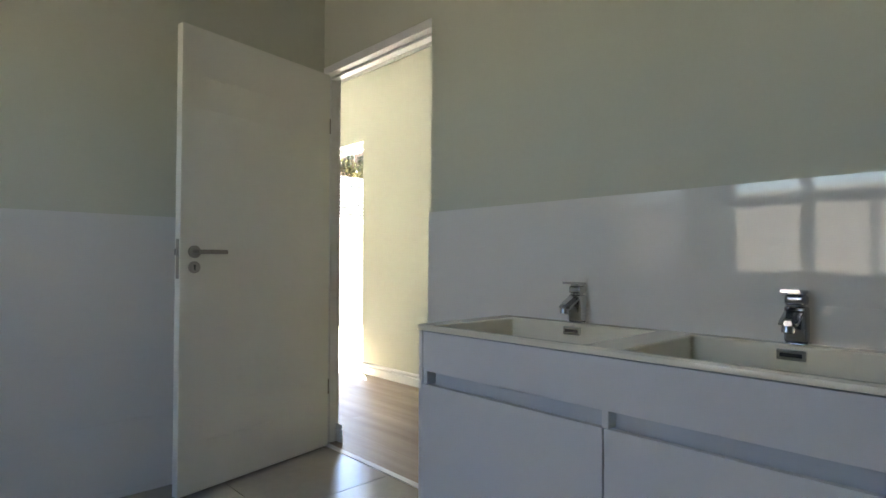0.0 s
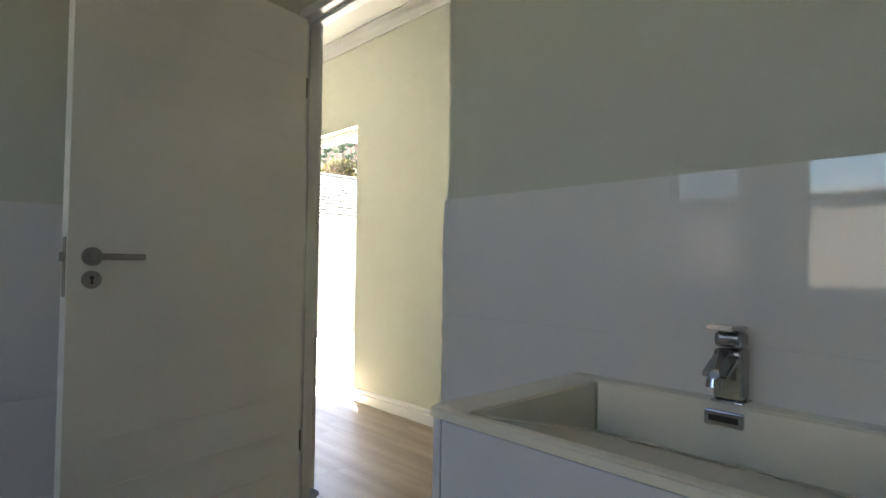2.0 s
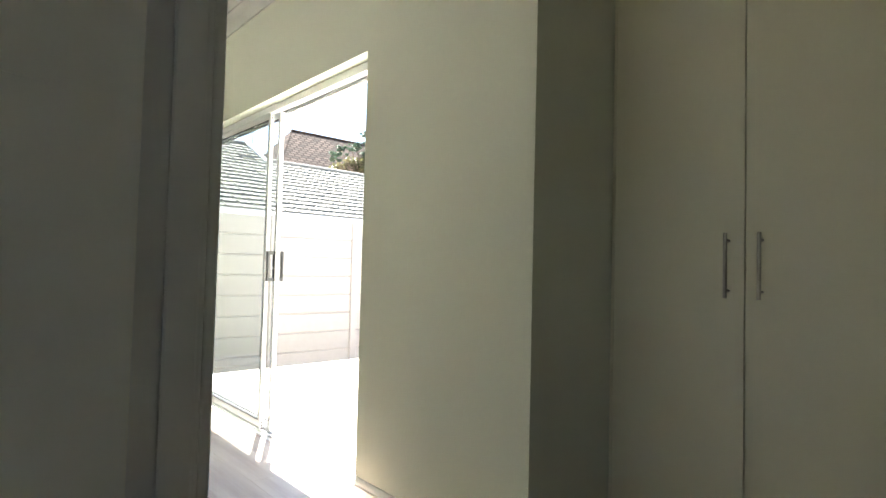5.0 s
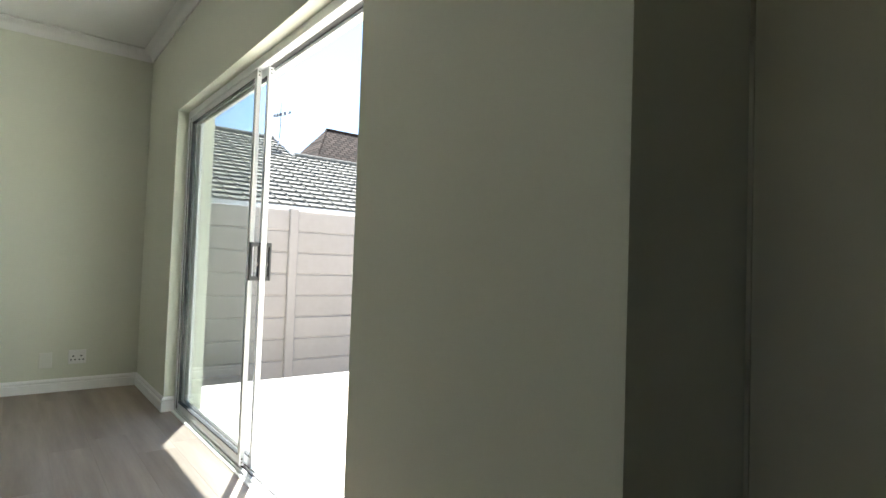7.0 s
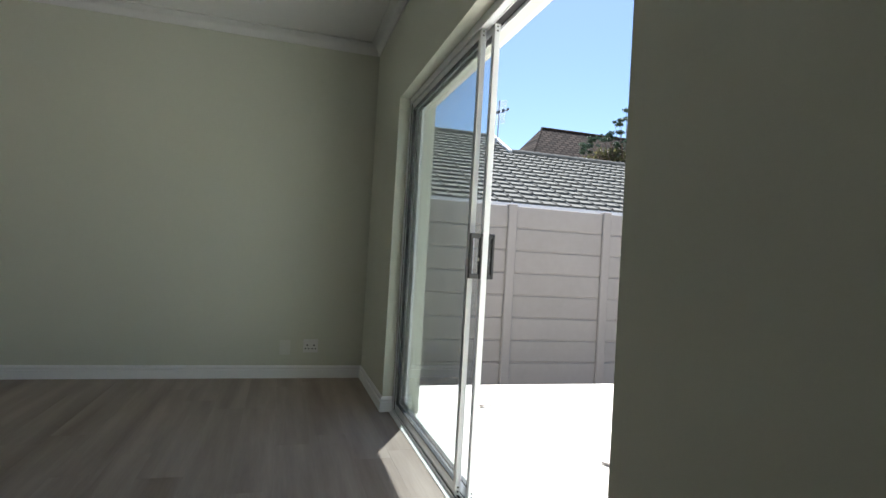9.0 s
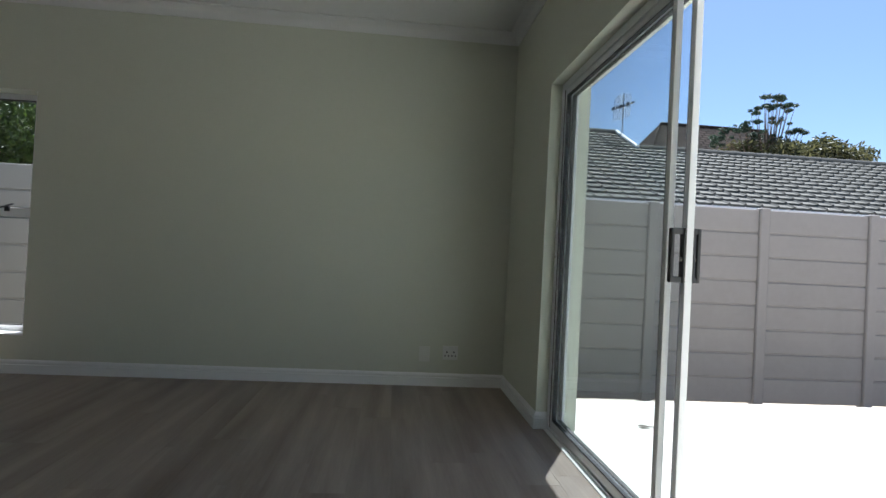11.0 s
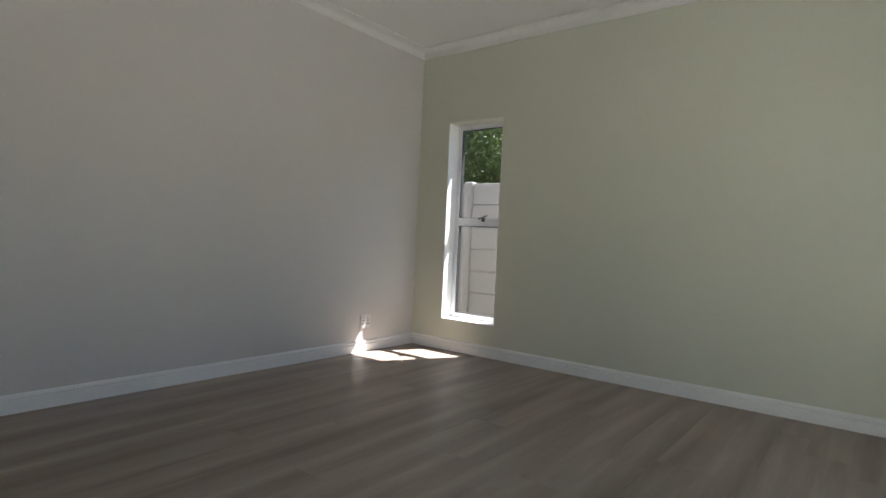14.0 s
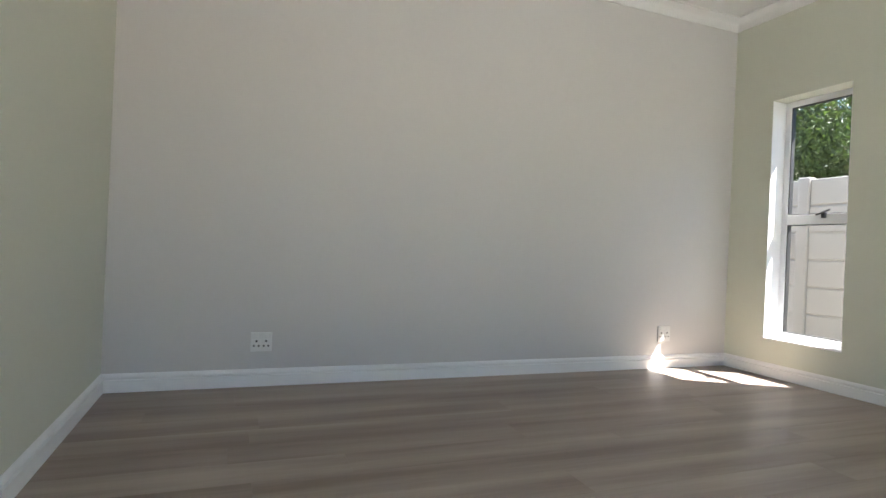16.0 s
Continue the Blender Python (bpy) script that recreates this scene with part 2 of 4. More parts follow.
def holder(name, place, label, category, group="", kind=""):
    """An Empty at the base of a thing made of parts."""
    ob = new(name)
    ob.location = place
    ob.empty_display_size = 0.1
    bpy.context.view_layer.update()
    return tagged(ob, label, category, group, kind)


def part(name, bm, mat, parent, label="", smooth=False):
    """A mesh in world coordinates, hung under its thing or part."""
    ob = new(name, mesh_of(name, bm, mat, smooth))
    ob.parent = parent
    if parent.parent is None:
        ob.matrix_parent_inverse = Matrix.Translation(-parent.location)
    return tagged(ob, label)


def piece(name, me, parent, at, rot=(0, 0, 0), scale=(1, 1, 1)):
    """One of many alike pieces that share a mesh."""
    ob = new(name, me)
    ob.parent = parent
    ob.matrix_parent_inverse = Matrix.Translation(-parent.location)
    ob.location, ob.rotation_euler, ob.scale = at, rot, scale
    return ob


def B():
    return bmesh.new()


# ---- plan, in metres: the bedroom's sliding-door wall stands at x = 0, its floor at z = 0 ----
X_LEFT, Y_FAR, Y_BACK = -4.497, 1.012, -3.397      # bedroom walls
CEILING = 2.80
Y_OPEN, H_OPEN = -2.592, 2.10                      # sliding-door opening, from y = 0
Y_NICHE, X_CUP = -3.612, 0.482                     # wardrobe recess
X_DOORWALL, X_BATH = -1.20, -1.415                 # bedroom and bathroom face of the wall between
Y_BATHLEFT = -4.05
Y_REVEAL = -5.07
WIN = (-4.150, -3.572, 0.283, 2.079)               # narrow window: x0, x1, z0, z1
X_OUT = 0.25


def wall_with_hole(name, x0, x1, y0, y1, z1, hole, axis, label, mat=PAINT, z0=-0.2):
    """A wall with one opening (a0, a1, b0, b1): along the wall, and up."""
    bm = B()
    a0, a1, b0, b1 = hole
    if axis == "y":
        spans = [(x0, x1, y0, a0, z0, z1), (x0, x1, a1, y1, z0, z1), (x0, x1, a0, a1, b1, z1), (x0, x1, a0, a1, z0, b0)]
    else:
        spans = [(x0, a0, y0, y1, z0, z1), (a1, x1, y0, y1, z0, z1), (a0, a1, y0, y1, b1, z1), (a0, a1, y0, y1, z0, b0)]
    for s in spans:
        if s[1] - s[0] > 1e-4 and s[3] - s[2] > 1e-4 and s[5] - s[4] > 1e-4:
            box(bm, *s)
    bmesh.ops.remove_doubles(bm, verts=bm.verts[:], dist=1e-5)
    return thing(name, bm, mat, label, "wall", "structure")


def plain_wall(name, dims, label, mat=PAINT):
    return thing(name, box(B(), *dims), mat, label, "wall", "structure")


wall_with_hole("wall_east", 0, X_OUT, Y_NICHE, Y_FAR, CEILING, (Y_OPEN, 0.0, -0.012, H_OPEN), "y",
               "sage plastered wall round a sliding door")
wall_with_hole("wall_north", X_LEFT - 0.24, X_OUT, Y_FAR, Y_FAR + 0.24, CEILING, WIN, "x",
               "sage plastered wall with a narrow window")
BATHWIN = (-6.21, -5.10, 0.875, 2.05)
SIDEWIN = (-4.775, -4.105, 0.875, 2.05)
wall_with_hole("wall_west", X_LEFT - 0.24, X_LEFT, -8.0, -4.95, CEILING, BATHWIN, "y", "sage plastered outer wall with a bathroom window")
wall_with_hole("wall_west_side", X_LEFT - 0.24, X_LEFT, -4.95, Y_FAR, CEILING, SIDEWIN, "y", "pale greige plastered outer wall", GREIGE)
plain_wall("wall_south", (X_LEFT, X_DOORWALL, Y_BATHLEFT + 0.012, Y_BACK, -0.2, CEILING), "sage plastered wall between bedroom and bathroom")
plain_wall("wall_door", (X_BATH, X_DOORWALL, -8.0, Y_REVEAL, -0.2, CEILING), "sage plastered bathroom wall beside the doorway")
plain_wall("wall_over_door", (-1.288, X_DOORWALL, Y_REVEAL, Y_BATHLEFT + 0.012, 2.09, CEILING), "sage plastered wall over the bathroom doorway")
plain_wall("wall_bath_end", (X_LEFT - 0.24, X_DOORWALL, -8.2, -8.0, -0.2, CEILING), "sage plastered bathroom end wall")
plain_wall("wall_passage_end", (X_DOORWALL, 1.30, -5.76, -5.56, -0.2, CEILING), "sage plastered passage end wall")
plain_wall("wall_recess_side", (X_OUT, 1.30, Y_NICHE, Y_NICHE + 0.22, -0.2, CEILING), "sage plastered wardrobe recess wall")
plain_wall("wall_recess_back", (1.10, 1.30, -5.56, Y_NICHE, -0.2, CEILING), "sage plastered recess back wall")

bm = B()
box(bm, X_LEFT - 0.24, X_OUT, -8.2, Y_FAR + 0.24, CEILING, CEILING + 0.15)
box(bm, X_OUT, 1.30, -5.76, Y_NICHE + 0.22, CEILING, CEILING + 0.15)
thing("ceiling", bm, CEIL, "smooth white painted ceiling", "ceiling", "structure")
# roof slab with its eaves and fascia outside
bm = B()
box(bm, X_OUT, X_OUT + 0.27, -8.4, Y_FAR + 0.47, 2.36, 2.52)
box(bm, X_LEFT - 0.55, X_OUT, Y_FAR + 0.24, Y_FAR + 0.47, 2.36, 2.52)
thing("eaves", bm, OUTER, "cream plastered roof eaves", "eaves", "structure")

# cornices: a cove along the top of every wall in the bedroom and the passage
COVE = [(0.0, 2.715), (0.010, 2.715), (0.014, 2.728), (0.024, 2.752), (0.044, 2.775), (0.070, 2.787), (0.082, 2.790), (0.082, CEILING), (0.0, CEILING)]
bm = B()
sweep(bm, COVE, [(X_DOORWALL, -5.56), (X_DOORWALL, Y_BACK), (X_LEFT, Y_BACK), (X_LEFT, Y_FAR), (0, Y_FAR), (0, Y_NICHE), (X_OUT, Y_NICHE)])
thing("cornice", bm, CEIL, "white coved plaster cornice", "cornice", "structure", smooth=True)

# baseboards
SKIRT = [(0, 0.001), (0.016, 0.001), (0.016, 0.066), (0.005, 0.068), (0.005, 0.075), (0.014, 0.079), (0.014, 0.088), (0.009, 0.096), (0.003, 0.102), (0, 0.102)]
for way in ([(X_DOORWALL, Y_BATHLEFT - 0.036), (X_DOORWALL, Y_BACK), (X_LEFT, Y_BACK), (X_LEFT, Y_FAR), (0, Y_FAR), (0, 0.0), (0.069, 0.0)],
            [(0, Y_OPEN), (0, Y_NICHE), (X_CUP - 0.02, Y_NICHE)]):
    thing("baseboard", sweep(B(), SKIRT, way), TRIM, "white moulded baseboard along the bedroom walls", "baseboard", "structure", smooth=True)

# floors: the slabs below the boards and tiles
bm = box(B(), X_DOORWALL - 0.07, X_OUT - 0.08, -5.76, Y_FAR, -0.20, -0.010)
box(bm, X_OUT - 0.08, 1.30, -5.76, Y_NICHE, -0.20, -0.010)
thing("floor", bm, UNDERLAY, "dark screed under the laminate", "floor", "structure")
bm = B()
box(bm, X_LEFT, X_DOORWALL - 0.07, Y_BACK, Y_FAR, -0.20, -0.010)
thing("floor_slab", bm, UNDERLAY, "dark screed under the laminate", "floor", "structure")
bath_floor = thing("bath_floor", box(B(), X_LEFT, X_DOORWALL - 0.07, -8.0, Y_BATHLEFT + 0.012, -0.20, -0.008), GROUT, "beige tiled bathroom floor", "floor", "structure")
thing("threshold", box(B(), -1.286, -1.253, Y_REVEAL, Y_BATHLEFT, -0.008, 0.004, 0.002), ALU, "slim metal strip between tile and laminate", "threshold strip", "structure")

# ---- outside ----
thing("patio", box(B(), X_OUT, 9.0, -7.0, 0.93, -0.75, -0.05, 0.01), PATIO, "sunlit pale concrete terrace", "terrace", "structure")
bm = B()
bmesh.ops.create_grid(bm, x_segments=8, y_segments=8, size=400, matrix=Matrix.Translation((0, 0, -0.70)))
thing("ground", bm, EARTH, "sandy earth ground", "ground", "structure")


# ---- the precast concrete boundary wall: posts, and slabs between them ----
def precast_wall(name, place, along, starts, label, top=1.80, slab_h=0.30, rows=8, low=0.0):
    """Posts at the given distances along the wall and stacked slabs in between, each with a rebated top edge."""
    ob = holder(name, place, label, "boundary wall")
    turn = radians(along)
    span = starts[1] - starts[0]
    pm = B()
    box(pm, -0.065, 0.065, -0.06, 0.06, -0.75, top + 0.02, 0.012, 1)
    post_mesh = mesh_of("post", pm, PRECAST)
    sm = B()
    box(sm, 0.06, span - 0.06, -0.024, 0.024, 0.012, slab_h - 0.005, 0.008, 1)
    box(sm, 0.06, span - 0.06, -0.006, 0.006, -0.007, 0.016)
    slab_mesh = mesh_of("slab", sm, PRECAST)
    place = Vector(place)
    for i, s in enumerate(starts):
        d = Vector((math.cos(turn) * s, math.sin(turn) * s, 0))
        piece("post", post_mesh, ob, place + d, (0, 0, turn))
        if i < len(starts) - 1:
            for k in range(rows):
                stretch = (starts[i + 1] - s) / span
                piece("slab", slab_mesh, ob, place + d + Vector((0, random.uniform(-0.004, 0.004), top - (k + 1) * slab_h)),
                      (0, 0, turn), (stretch, 1, 1))
    return ob


precast_wall("precast_wall", (0, 3.2, 0), 0, [-9.70, -8.25, -6.80, -5.44, -3.95, -2.05, -0.60, 0.80, 2.23, 3.67, 5.14, 6.65, 8.10, 9.55, 11.0],
             "grey precast concrete slab wall with slim posts")
precast_wall("precast_wall", (-6.6, -10.0, 0), 90, [0, 1.45, 2.9, 4.35, 5.8, 7.25, 8.7, 10.15, 11.6, 13.06],
             "grey precast concrete slab wall outside the bathroom")


# ---- the neighbour's house behind the wall: low tiled roof in two steps ----
def roof_tile_mesh():
    """A concrete tile, 0.30 wide and 0.40 long, with a flat pan, a narrow roll at its edges and a thick nose; length along +y."""
    bm = B()
    line = [(0.0, 0.026), (0.03, 0.024), (0.07, 0.008), (0.10, 0.001), (0.30, 0.0), (0.50, 0.004), (0.70, 0.0), (0.90, 0.001),
            (0.93, 0.008), (0.97, 0.024), (1.0, 0.026)]
    n = len(line) - 1
    rows = []
    for y, dz in ((0.0, 0.0), (0.40, 0.0)):
        rows.append([bm.verts.new((0.30 * u, y, h + 0.040 + dz)) for u, h in line])
    under = [bm.verts.new((0.30 * u, 0.0, h - 0.006)) for u, h in line]
    for i in range(n):
        bm.faces.new((rows[0][i], rows[0][i + 1], rows[1][i + 1], rows[1][i]))
        bm.faces.new((under[i], under[i + 1], rows[0][i + 1], rows[0][i]))
    return mesh_of("roof_tile", bm, ROOFTILE, True)


def neighbour_house():
    ob = holder("neighbour_house", (7, 8.5, -0.7), "low white house with a grey concrete-tiled roof", "house")
    eave_y, eave_z, pitch = 5.75, 2.16, math.atan(0.504)
    step_x, low_ridge, high_ridge, x0, x1 = 4.50, 8.85, 10.05, -1.5, 16.0
    part("wall", box(B(), x0 + 0.3, x1 - 0.3, eave_y + 0.45, 2 * low_ridge - eave_y - 0.45, -0.7, eave_z + 0.02), HOUSEWALL, ob)
    part("fascia", box(B(), x0, x1, eave_y - 0.01, eave_y + 0.03, eave_z - 0.19, eave_z - 0.005, 0.004), FASCIA, ob, "white painted fascia board")
    bm = box(B(), x0, x1, eave_y - 0.105, eave_y - 0.098, eave_z - 0.135, eave_z - 0.035, 0.002)
    box(bm, x0, x1, eave_y - 0.100, eave_y - 0.012, eave_z - 0.135, eave_z - 0.128)
    box(bm, x0, x1, eave_y - 0.018, eave_y - 0.011, eave_z - 0.130, eave_z - 0.045)
    part("gutter", bm, FASCIA, ob, "white painted eaves gutter")
    part("soffit", box(B(), x0, x1, eave_y + 0.03, eave_y + 0.46, eave_z - 0.06, eave_z - 0.03), FASCIA, ob)
    rise = lambda y: eave_z + (y - eave_y) * 0.504
    bm = B()
    for xa, xb, ridge in ((x0, step_x, high_ridge), (step_x, x1, low_ridge)):
        e2 = 2 * ridge - eave_y
        pts = [(eave_y, eave_z - 0.03), (ridge, rise(ridge) - 0.03), (e2, eave_z - 0.03)]
        a = [bm.verts.new((xa, y, z)) for y, z in pts]
        b = [bm.verts.new((xb, y, z)) for y, z in pts]
        bm.faces.new((a[0], b[0], b[1], a[1])); bm.faces.new((a[1], b[1], b[2], a[2]))
        bm.faces.new(a); bm.faces.new(b)
        bm.faces.new((a[0], a[2], b[2], b[0]))
    roof = part("roof", bm, ROOFTILE, ob)
    # ridge caps and the white verge where the roof steps down
    cap = mesh_of("ridge_tile", rod(B(), (0, 0, 0), (0.42, 0, 0.010), 0.085, sides=10), ROOFTILE, True)
    for xa, xb, ridge in ((x0, step_x, high_ridge), (step_x, x1, low_ridge)):
        n = int((xb - xa) / 0.40)
        for k in range(n):
            piece("ridge_tile", cap, ob, (xa + k * (xb - xa) / n, ridge, rise(ridge)))
    a, b = Vector((step_x, low_ridge - 0.1, rise(low_ridge - 0.1) + 0.06)), Vector((step_x, high_ridge, rise(high_ridge) + 0.06))
    bm = rod(B(), a, b, 0.05, sides=6)
    part("verge", bm, FASCIA, ob, "white painted verge")
    me = roof_tile_mesh()
    gauge = 0.250
    rest = B()
    count = 0
    dy, dz = gauge * math.cos(pitch), gauge * math.sin(pitch)
    for row in range(20):
        y, z = eave_y - 0.06 + row * dy, eave_z - 0.03 + row * dz
        for col in range(int((x1 - x0) / 0.30)):
            x = x0 + col * 0.30
            top = high_ridge if x + 0.15 < step_x else low_ridge
            if y > top - 0.15:
                continue
            if 1.6 < x < 9.4 and count < 300:
                t = piece("roof_tile", me, ob, (x, y, z + random.uniform(-0.003, 0.003)), (pitch - 0.15, 0, random.uniform(-0.006, 0.006)))
                count += 1
            else:
                m = pose(x, y, z, math.degrees(pitch - 0.15))
                n0 = len(rest.verts)
                rest.from_mesh(me)
                rest.verts.ensure_lookup_table()
                bmesh.ops.transform(rest, matrix=m, verts=rest.verts[n0:])
    far = part("roof_tiles", rest, ROOFTILE, ob, "", True)
    tagged(far, kind="stuff")
    return ob


def aerial(x, y, z):
    ob = holder("tv_aerial", (x, y, z), "grey metal television aerial on a roof pole", "aerial")
    bm = rod(B(), (x, y, z + 0.10), (x, y, z + 1.02), 0.016, sides=8)
    rod(bm, (x - 0.07, y, z - 0.15), (x, y, z + 0.11), 0.016, sides=8)
    part("pole", bm, ZINC, ob)
    d = Vector((0.93, -0.10, 0.36)).normalized()
    c = Vector((x + 0.02, y - 0.03, z + 0.72))
    part("boom", rod(B(), c - d * 0.30, c + d * 0.27, 0.009, sides=6), ZINC, ob)
    for k, (s_, h) in enumerate(((-0.29, 0.07), (-0.20, 0.05), (-0.12, 0.07), (-0.04, 0.06), (0.08, 0.08), (0.20, 0.05))):
        p = c + d * s_
        bm = box(B(), p.x - 0.016, p.x + 0.016, p.y - 0.06, p.y + 0.06, p.z - h * 0.45, p.z + h * 0.55)
        part("element", bm, BLACK, ob)
    # a wire-mesh reflector behind the boom
    bm = B()
    across, up = Vector((0.50, 0.20, 0.20)), Vector((0.04, 0, 0.60))
    corner = Vector((x, y + 0.06, z + 0.70)) - across / 2 - up / 2
    for k in range(15):
        rod(bm, corner + across * (k / 14), corner + across * (k / 14) + up, 0.0035, sides=4)
        rod(bm, corner + up * (k / 14), corner + up * (k / 14) + across, 0.0035, sides=4)
    part("reflector", bm, ZINC, ob, "fine wire-mesh reflector")
    return ob


neighbour_house()
aerial(4.39, 9.4, 4.12)


# ---- the brown-roofed house far behind ----
def brown_house():
    ob = holder("brown_roofed_house", (25.5, 42, -0.7), "house with a weathered brown shingle hip roof", "house")
    y0, y1, ze, zr = 34.1, 47.6, 6.55, 13.10
    xa, xb = 16.1, 34.0
    part("wall", box(B(), xa + 0.4, xb - 0.4, y0 + 0.4, y1 - 0.4, -0.7, ze + 0.05), HOUSEWALL, ob)
    bm = B()
    ym = (y0 + y1) / 2
    c = [bm.verts.new(p) for p in ((xa, y0, ze), (xb, y0, ze), (xb, y1, ze), (xa, y1, ze), (20.85, ym, zr), (30.0, ym, zr))]
    bm.faces.new((c[0], c[1], c[5], c[4])); bm.faces.new((c[2], c[3], c[4], c[5]))
    bm.faces.new((c[3], c[0], c[4])); bm.faces.new((c[1], c[2], c[5])); bm.faces.new((c[3], c[2], c[1], c[0]))
    part("roof", bm, SHINGLE, ob)
    bm = rod(B(), (20.85, ym, zr), (30.0, ym, zr), 0.12, sides=8)
    rod(bm, (20.85, ym, zr), (xa, y0, ze), 0.10, sides=8)
    part("ridge_cap", bm, SHINGLE, ob)
    return ob


brown_house()


# ---- trees ----
def leaves(name, clumps, count, size, mat, parent, seed, long=1.6):
    """A crown of single leaves scattered in clumps (x, y, z, radius, flatness)."""
    rng = np.random.RandomState(seed)
    share = np.array([c[3] ** 2 for c in clumps], float)
    pick = rng.choice(len(clumps), count, p=share / share.sum())
    cl = np.array(clumps, float)[pick]
    way = rng.normal(size=(count, 3))
    way /= np.linalg.norm(way, axis=1)[:, None]
    r = cl[:, 3] * (0.25 + 0.75 * rng.rand(count) ** 0.45) * (1 + 0.12 * rng.normal(size=count))
    centre = cl[:, :3] + way * r[:, None] * np.stack([np.ones(count), np.ones(count), cl[:, 4]], 1)
    a = rng.normal(size=(count, 3)); a /= np.linalg.norm(a, axis=1)[:, None]
    b = np.cross(a, rng.normal(size=(count, 3))); b /= np.linalg.norm(b, axis=1)[:, None]
    s = size * (0.6 + 0.8 * rng.rand(count))[:, None]
    n = np.cross(a, b)
    v = np.stack([centre - a * s * long, centre + b * s * 0.5 + n * s * 0.15, centre + a * s * long, centre - b * s * 0.5 + n * s * 0.15], 1).reshape(-1, 3)
    me = bpy.data.meshes.new(name)
    me.from_pydata(v.tolist(), [], np.arange(count * 4).reshape(-1, 4).tolist())
    me.materials.append(mat)
    ob = new(name, me)
    ob.parent = parent
    ob.matrix_parent_inverse = Matrix.Translation(-parent.location)
    return ob


def limbs(base, tips, r):
    """A trunk that tapers and forks towards the tips."""
    bm = B()
    base = Vector(base)
    fork = base + (sum((Vector(t) for t in tips), Vector()) / len(tips) - base) * 0.45
    fork.x, fork.y = base.x + (fork.x - base.x) * 0.4, base.y + (fork.y - base.y) * 0.4
    rod(bm, base, fork, r, r * 0.7, 10)
    for t in tips:
        t = Vector(t)
        mid = fork.lerp(t, 0.5) + Vector((0, 0, 0.12 * (t - fork).length))
        rod(bm, fork, mid, r * 0.5, r * 0.3, 7)
        rod(bm, mid, t, r * 0.3, r * 0.06, 6)
    return bm


def tree(name, base, clumps, r, count, size, mat, label, seed, long=1.6):
    ob = holder(name, base, label, "tree")
    part("trunk", limbs(base, [c[:3] for c in clumps], r), BARK, ob, "", True)
    leaves("crown", clumps, count, size, mat, ob, seed, long)
    return ob


rnd = random.Random(4)


def blobs(n, cx, cy, cz, rx, ry, rz, r0, r1, flat=0.8):
    out = []
    for _ in range(n):
        while True:
            p = [rnd.uniform(-1, 1) for _ in range(3)]
            if sum(q * q for q in p) < 1:
                break
        out.append((cx + p[0] * rx, cy + p[1] * ry, cz + p[2] * rz, rnd.uniform(r0, r1), flat))
    return out


tree("garden_tree", (-6.9, 6.6, -0.7), blobs(60, -6.9, 6.2, 3.1, 2.7, 1.6, 2.2, 0.5, 0.9), 0.16, 130000, 0.025, LEAF,
     "bright green leafy tree behind the boundary wall", 3)
tree("olive_bush", (13.2, 15.5, -0.7), blobs(26, 14.2, 15.5, 5.30, 2.5, 1.0, 0.6, 0.35, 0.7, 0.7), 0.14, 9000, 0.07, OLIVE,
     "olive-green bushy tree beyond the tiled roof", 5)
tree("olive_bush", (10.2, 17.0, -0.7), blobs(12, 12.6, 17.0, 5.45, 1.1, 0.8, 0.55, 0.35, 0.6, 0.7), 0.12, 4000, 0.07, OLIVE,
     "olive-green bushy tree beyond the tiled roof", 6)
pine_clumps = []
for x, z, w, h, n in ((11.2, 6.0, 0.55, 0.22, 6), (10.8, 5.75, 0.35, 0.25, 4), (12.0, 6.3, 0.5, 0.16, 5), (12.5, 6.75, 0.45, 0.12, 5), (12.9, 7.1, 0.32, 0.16, 5),
                      (13.3, 6.85, 0.35, 0.10, 4), (13.2, 6.45, 0.5, 0.12, 4), (12.4, 6.0, 0.4, 0.2, 4), (14.0, 6.2, 0.4, 0.08, 4), (14.7, 5.85, 0.4, 0.1, 4), (13.0, 5.9, 0.3, 0.2, 3)):
    pine_clumps += blobs(n + 3, x + 0.2, 16.2, 5.85 + (z - 5.75) * 1.3, w * 1.1, 0.5, h, 0.06, 0.17, 0.5)
tree("pine_tree", (12.9, 16.2, -0.7), pine_clumps, 0.07, 6500, 0.034, PINE, "sparse dark pine with flat tiers of needles", 8, 1.9)


def dry_leaf(x, y, turn, size):
    """A curled blade with a raised rim and a bent stalk."""
    bm = B()
    c, d = math.cos(turn), math.sin(turn)
    rows = []
    for i in range(7):
        u = -1 + i / 3
        w = 0.42 * (1 - abs(u) ** 2.2) + 0.03
        rows.append([bm.verts.new((x + size * (u * c - v * w * d), y + size * (u * d + v * w * c),
                                   -0.049 + size * (0.10 + 0.34 * v * v * w + 0.10 * u * u + 0.03 * math.sin(5 * u + 3 * v)))) for v in (-1, -0.5, 0, 0.5, 1)])
    for a, b in zip(rows, rows[1:]):
        for k in range(4):
            bm.faces.new((a[k], a[k + 1], b[k + 1], b[k]))
    bmesh.ops.solidify(bm, geom=bm.faces[:], thickness=0.003)
    ob = thing("dry_leaf", bm, DRYLEAF, "curled dry leaf lying on the terrace", "leaf", group="leaves on the terrace", smooth=True)
    e = Vector((x + size * c, y + size * d, -0.049 + size * 0.18))
    m = e + Vector((c, d, 0.5)) * size * 0.35
    bm = rod(B(), e, m, 0.0035, sides=5)
    rod(bm, m, m + Vector((0.2 * c, 0.2 * d, 1)) * size * 0.55, 0.003, sides=5)
    stalk = new("stalk", mesh_of("stalk", bm, DRYLEAF))
    stalk.parent = ob
    return ob


